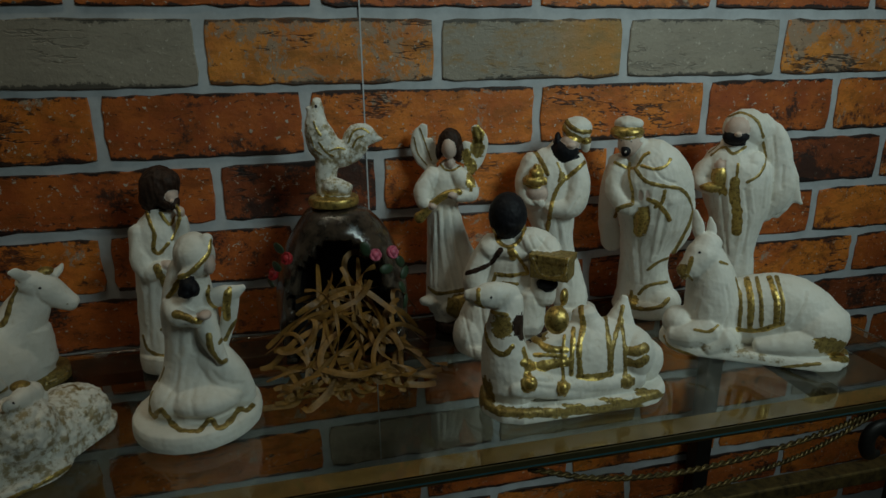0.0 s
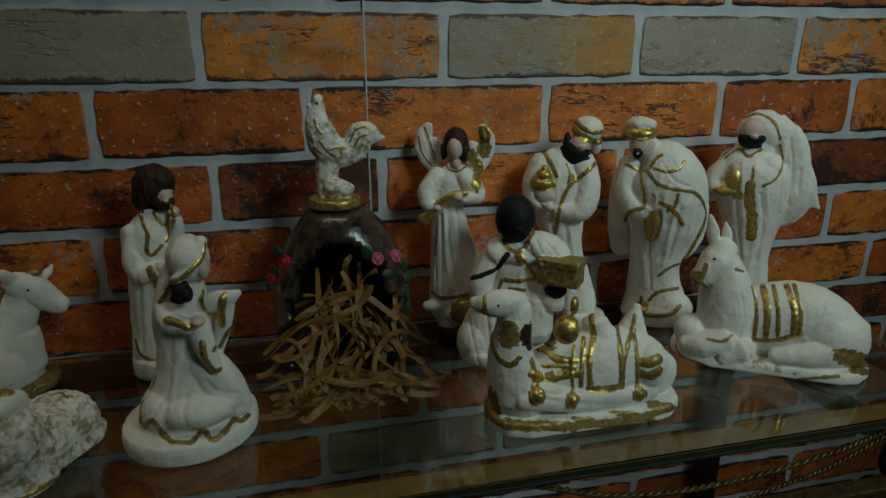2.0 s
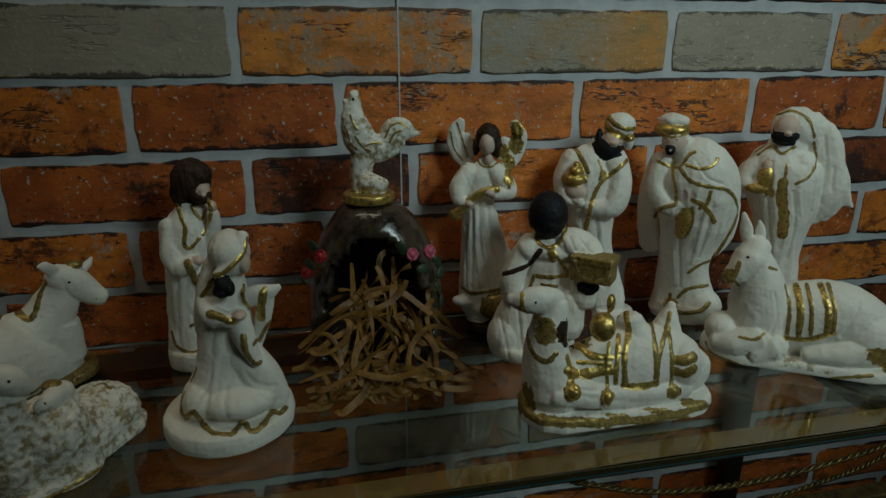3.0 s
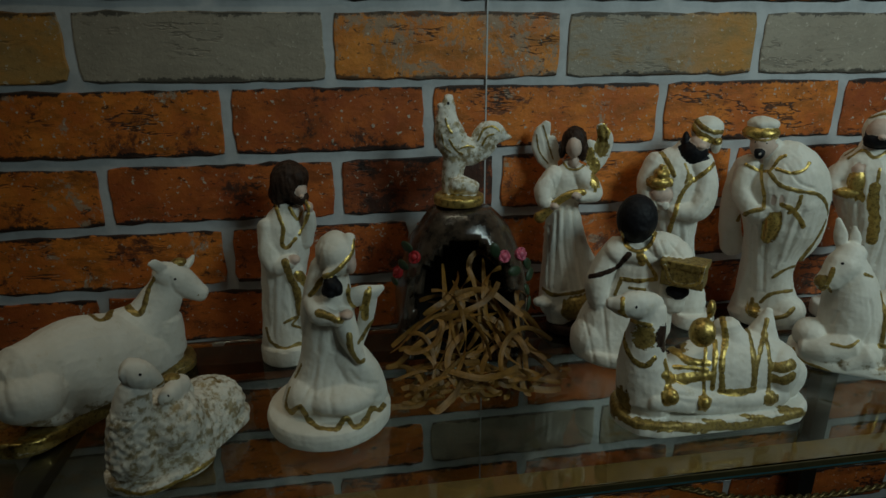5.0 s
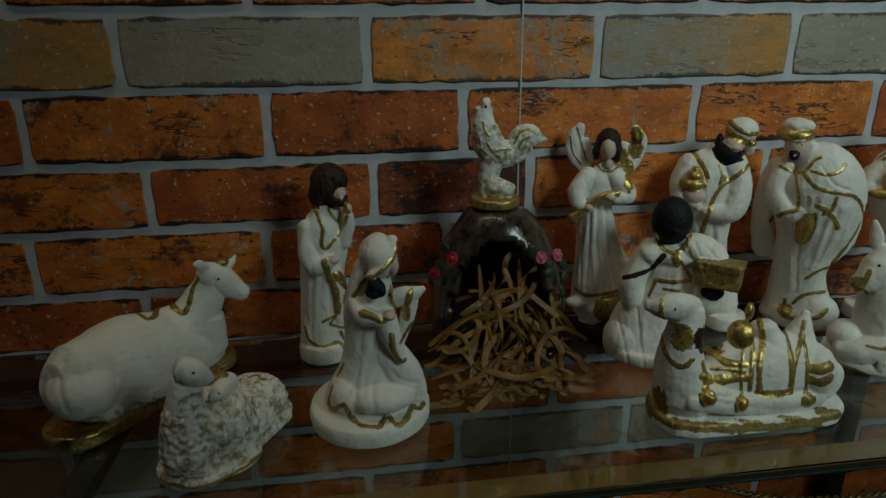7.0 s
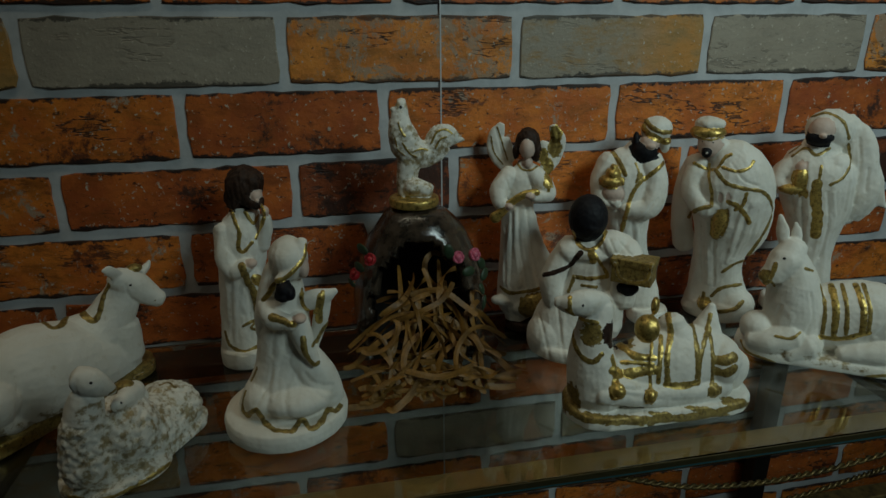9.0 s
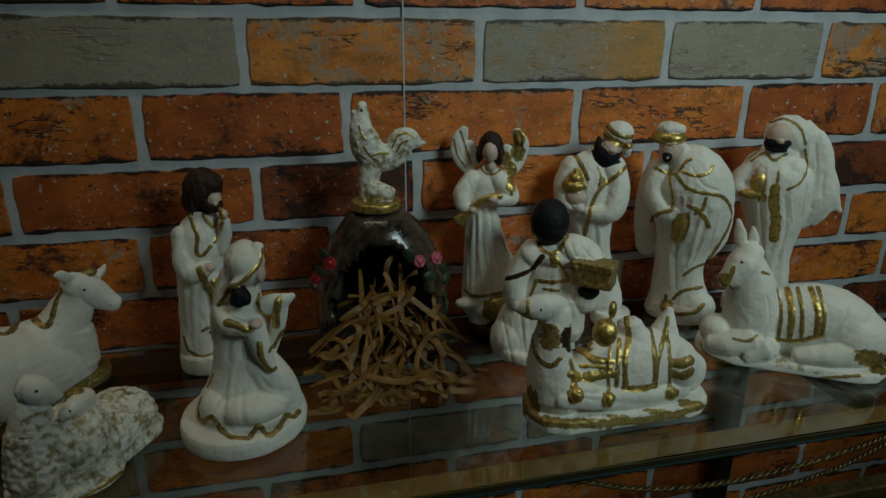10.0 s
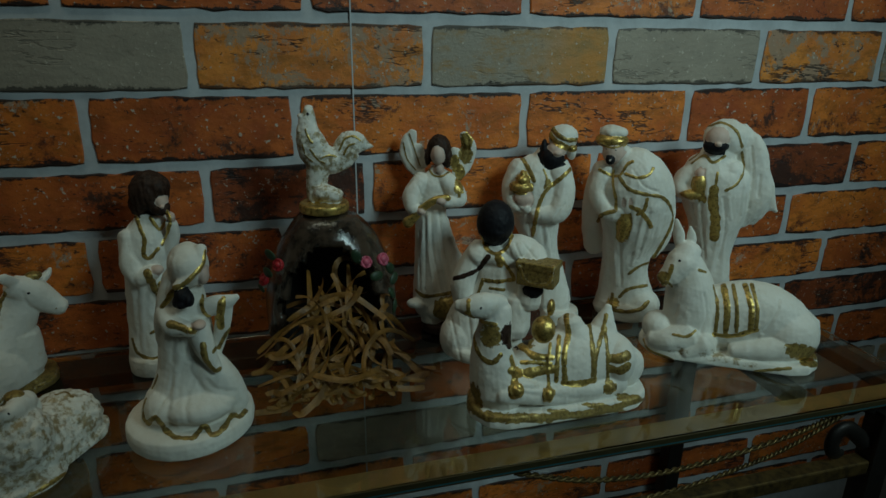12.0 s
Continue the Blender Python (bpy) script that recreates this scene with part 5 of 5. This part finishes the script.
for x, y, z in ((-0.043, -0.034, 0.082), (-0.050, -0.022, 0.066), (-0.040, -0.037, 0.096), (0.034, -0.046, 0.080), (0.044, -0.036, 0.082), (0.047, -0.030, 0.072), (0.045, -0.034, 0.062), (0.047, -0.031, 0.050), (0.020, -0.047, 0.095)):
    bm = bmesh.new()
    bmesh.ops.create_uvsphere(bm, u_segments=10, v_segments=6, radius=1.0, matrix=Matrix.Diagonal((0.0062, 0.0012, 0.0036, 1)))
    for v in bm.verts:
        v.co.y += 12 * v.co.x ** 2
    lf = part("leaf", smooth(bm), leaf_green, grotto)
    lf.matrix_basis = pose(x, y, z, rng.uniform(-20, 20), rng.uniform(-80, 80), math.degrees(math.atan2(x, -y)))

straw = tagged(new("straw_bedding"), "loose heap of curled tan straw ribbons spilling from the grotto", "straw")
straw.location = (GX, -0.10, TOP)


def ribbon(bm, pts, w, up, twist):
    """A thin flat strip, 2w wide, its face towards up, twisting along its way."""
    rows = []
    for i, p in enumerate(pts):
        d = (pts[min(i + 1, len(pts) - 1)] - pts[max(i - 1, 0)]).normalized()
        face = Matrix.Rotation(twist * (i / len(pts) - 0.5) * 0.12, 3, d) @ Vector(up)
        s = d.cross(face).normalized()
        t = s.cross(d).normalized()
        ww = w * (1.0 if 0 < i < len(pts) - 1 else 0.85)
        rows.append([bm.verts.new(p + s * a * ww + t * b) for a, b in ((-1, 0.0), (0, 0.0002), (1, 0.0), (0, -0.0001))])
    for a, b in zip(rows, rows[1:]):
        for k in range(4):
            bm.faces.new((a[k], a[(k + 1) % 4], b[(k + 1) % 4], b[k]))
    bm.faces.new(rows[0][::-1])
    bm.faces.new(rows[-1])
    return bm


for i in range(70):
    # a curl laid on the slope of the heap: across, and from its toe on the glass up to the mouth
    side, up_slope = rng.uniform(-1, 1), rng.uniform(0, 1) ** 1.25
    x, s = side * (0.046 - 0.016 * up_slope), 0.004 + up_slope * 0.080
    length, bend, w = rng.uniform(0.040, 0.095), rng.gauss(0, 26), rng.uniform(0.0015, 0.0025)
    ang, off, tip = rng.uniform(0, 2 * math.pi), rng.uniform(0.0, 0.013), rng.uniform(-0.005, 0.014)
    x, s = x - math.cos(ang) * length * 0.4, s - math.sin(ang) * length * 0.4
    pts = []
    for k in range(10):
        u = max(0.0, s)
        lift = off + tip * (k / 9) + 0.0015 * math.sin(k * 1.1 + i)
        back = 1 - min(1.0, abs(x) / 0.062) ** 2
        pts.append((x, -0.044 + 0.54 * u - 0.62 * lift * (u > 0.01), max(0.0014, 0.80 * u * (0.35 + 0.65 * back) + 0.8 * lift)))
        x, s, ang = x + math.cos(ang) * length / 9, s + math.sin(ang) * length / 9, ang + bend * length / 9
    bm = bmesh.new()
    ribbon(bm, curve_pts(pts, 2), w, (rng.gauss(0, 0.5), -1 + rng.gauss(0, 0.5), 0.8 + rng.gauss(0, 0.5)), rng.gauss(0, 26))
    part("straw_strand", bm, straw_mat, straw)
# the long strands that lean out of the mouth and over the glass
for ctrl in (((-0.020, 0.012, 0.092), (-0.021, -0.004, 0.070), (-0.024, -0.014, 0.052), (-0.036, -0.026, 0.036)), ((-0.012, 0.010, 0.078), (-0.008, -0.008, 0.066), (-0.018, -0.022, 0.040)), ((0.012, 0.010, 0.096), (0.012, -0.002, 0.074), (0.020, -0.012, 0.060)),
             ((-0.008, -0.036, 0.024), (-0.020, -0.046, 0.010), (-0.034, -0.054, 0.002), (-0.040, -0.050, 0.0015)), ((0.040, -0.020, 0.036), (0.054, -0.030, 0.020), (0.066, -0.036, 0.008)), ((-0.03, -0.036, 0.014), (-0.050, -0.044, 0.006), (-0.056, -0.040, 0.0015)), ((-0.05, -0.02, 0.02), (-0.03, -0.034, 0.028), (0.0, -0.038, 0.030))):
    part("straw_strand", ribbon(bmesh.new(), curve_pts(ctrl, 6), 0.0027, (0.3, -0.8, 0.6), 12), straw_mat, straw)
# ---------- the bricks of the wall ----------
REPEAT = 0.57
# each course: upper edge, lower edge, joints (three: one repeat; else all of them) and the brick that follows each joint
COURSES = [
    (1.361, 1.309, (-0.570, -0.385, -0.199, -0.001, 0.200, 0.385, 0.560, 0.721, 0.900), "cygcygcy"),
    (1.3015, 1.2495, (-0.475, -0.281, -0.088, 0.081, 0.297, 0.480, 0.637, 0.810, 0.990), "rorooroo"),
    (1.2400, 1.192, (-0.001, 0.143, 0.377), "dor"),
    (1.182, 1.134, (-0.2975, -0.0995, 0.064), "oro"),
    (1.124, 1.080, (-0.2115, -0.03, 0.13), "ror"),
    (1.070, 1.028, (-0.12, 0.08, 0.26), "rdo"),
    (1.017, 0.972, (-0.02, 0.177, 0.37), "oro"),
    (0.961, 0.914, (0.075, 0.261, 0.435), "gyo"),
    (0.903, 0.858, (-0.02, 0.178, 0.352), "oro"),
    (0.846, 0.800, (0.08, 0.26, 0.431), "oor"),
    (0.789, 0.744, (0.0, 0.19, 0.37), "oro"),
    (1.420, 1.372, (0.095, 0.293, 0.476), "ror"),
    (1.480, 1.432, (0.0, 0.19, 0.38), "oro"),
    (1.540, 1.492, (0.09, 0.28, 0.47), "oor"),
]
rng = random.Random(5)


def brick_mesh(w, h, mat):
    """A thin rough slab of brick face, w by h, with a ragged rounded outline."""
    bm = bmesh.new()
    ring = []
    nx, nz = max(8, int(w / 0.013)), 5
    path = [(-w / 2 + w * i / nx, -h / 2) for i in range(nx)] + [(w / 2, -h / 2 + h * i / nz) for i in range(nz)]
    path += [(w / 2 - w * i / nx, h / 2) for i in range(nx)] + [(-w / 2, h / 2 - h * i / nz) for i in range(nz)]
    for x, z in path:
        corner = 0.0012 if abs(abs(x) - w / 2) < 1e-6 and abs(abs(z) - h / 2) < 1e-6 else 0
        ring.append((x - math.copysign(corner, x) + rng.gauss(0, 0.00055), z - math.copysign(corner, z) + rng.gauss(0, 0.00065)))
    back = [bm.verts.new((x, 0.0014, z)) for x, z in ring]
    lip = [bm.verts.new((x, 0.0003, z)) for x, z in ring]
    face = [bm.verts.new((x * (1 - 0.0009 / (w / 2)), -0.0002 + rng.gauss(0, 0.00008), z * (1 - 0.0009 / (h / 2)))) for x, z in ring]
    k = len(ring)
    for a, b in ((back, lip), (lip, face)):
        for i in range(k):
            bm.faces.new((a[i], a[(i + 1) % k], b[(i + 1) % k], b[i]))
    bm.faces.new(face)
    bmesh.ops.recalc_face_normals(bm, faces=bm.faces[:])
    return mesh_of(bm, "brick", mat)


for top, low, joints, kinds in COURSES:
    if len(joints) == 3:
        joints = [j + n * REPEAT for n in range(-2, 4) for j in joints]
        kinds = kinds * 6
    for i in range(len(joints) - 1):
        x0, x1 = joints[i] + 0.0042, joints[i + 1] - 0.0042
        if x0 < -1.0 or x1 > 1.45:
            continue
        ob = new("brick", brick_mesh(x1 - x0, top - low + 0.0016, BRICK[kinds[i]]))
        ob.location = ((x0 + x1) / 2, 0.0, (top + low) / 2)
        ob.parent = wall_back
# the seam of the paper
part("paper_seam", box(0.1308, 0.1320, -0.0006, 0.0014, 0.70, 1.60), mortar, wall_back, "thin pale vertical seam of the paper")
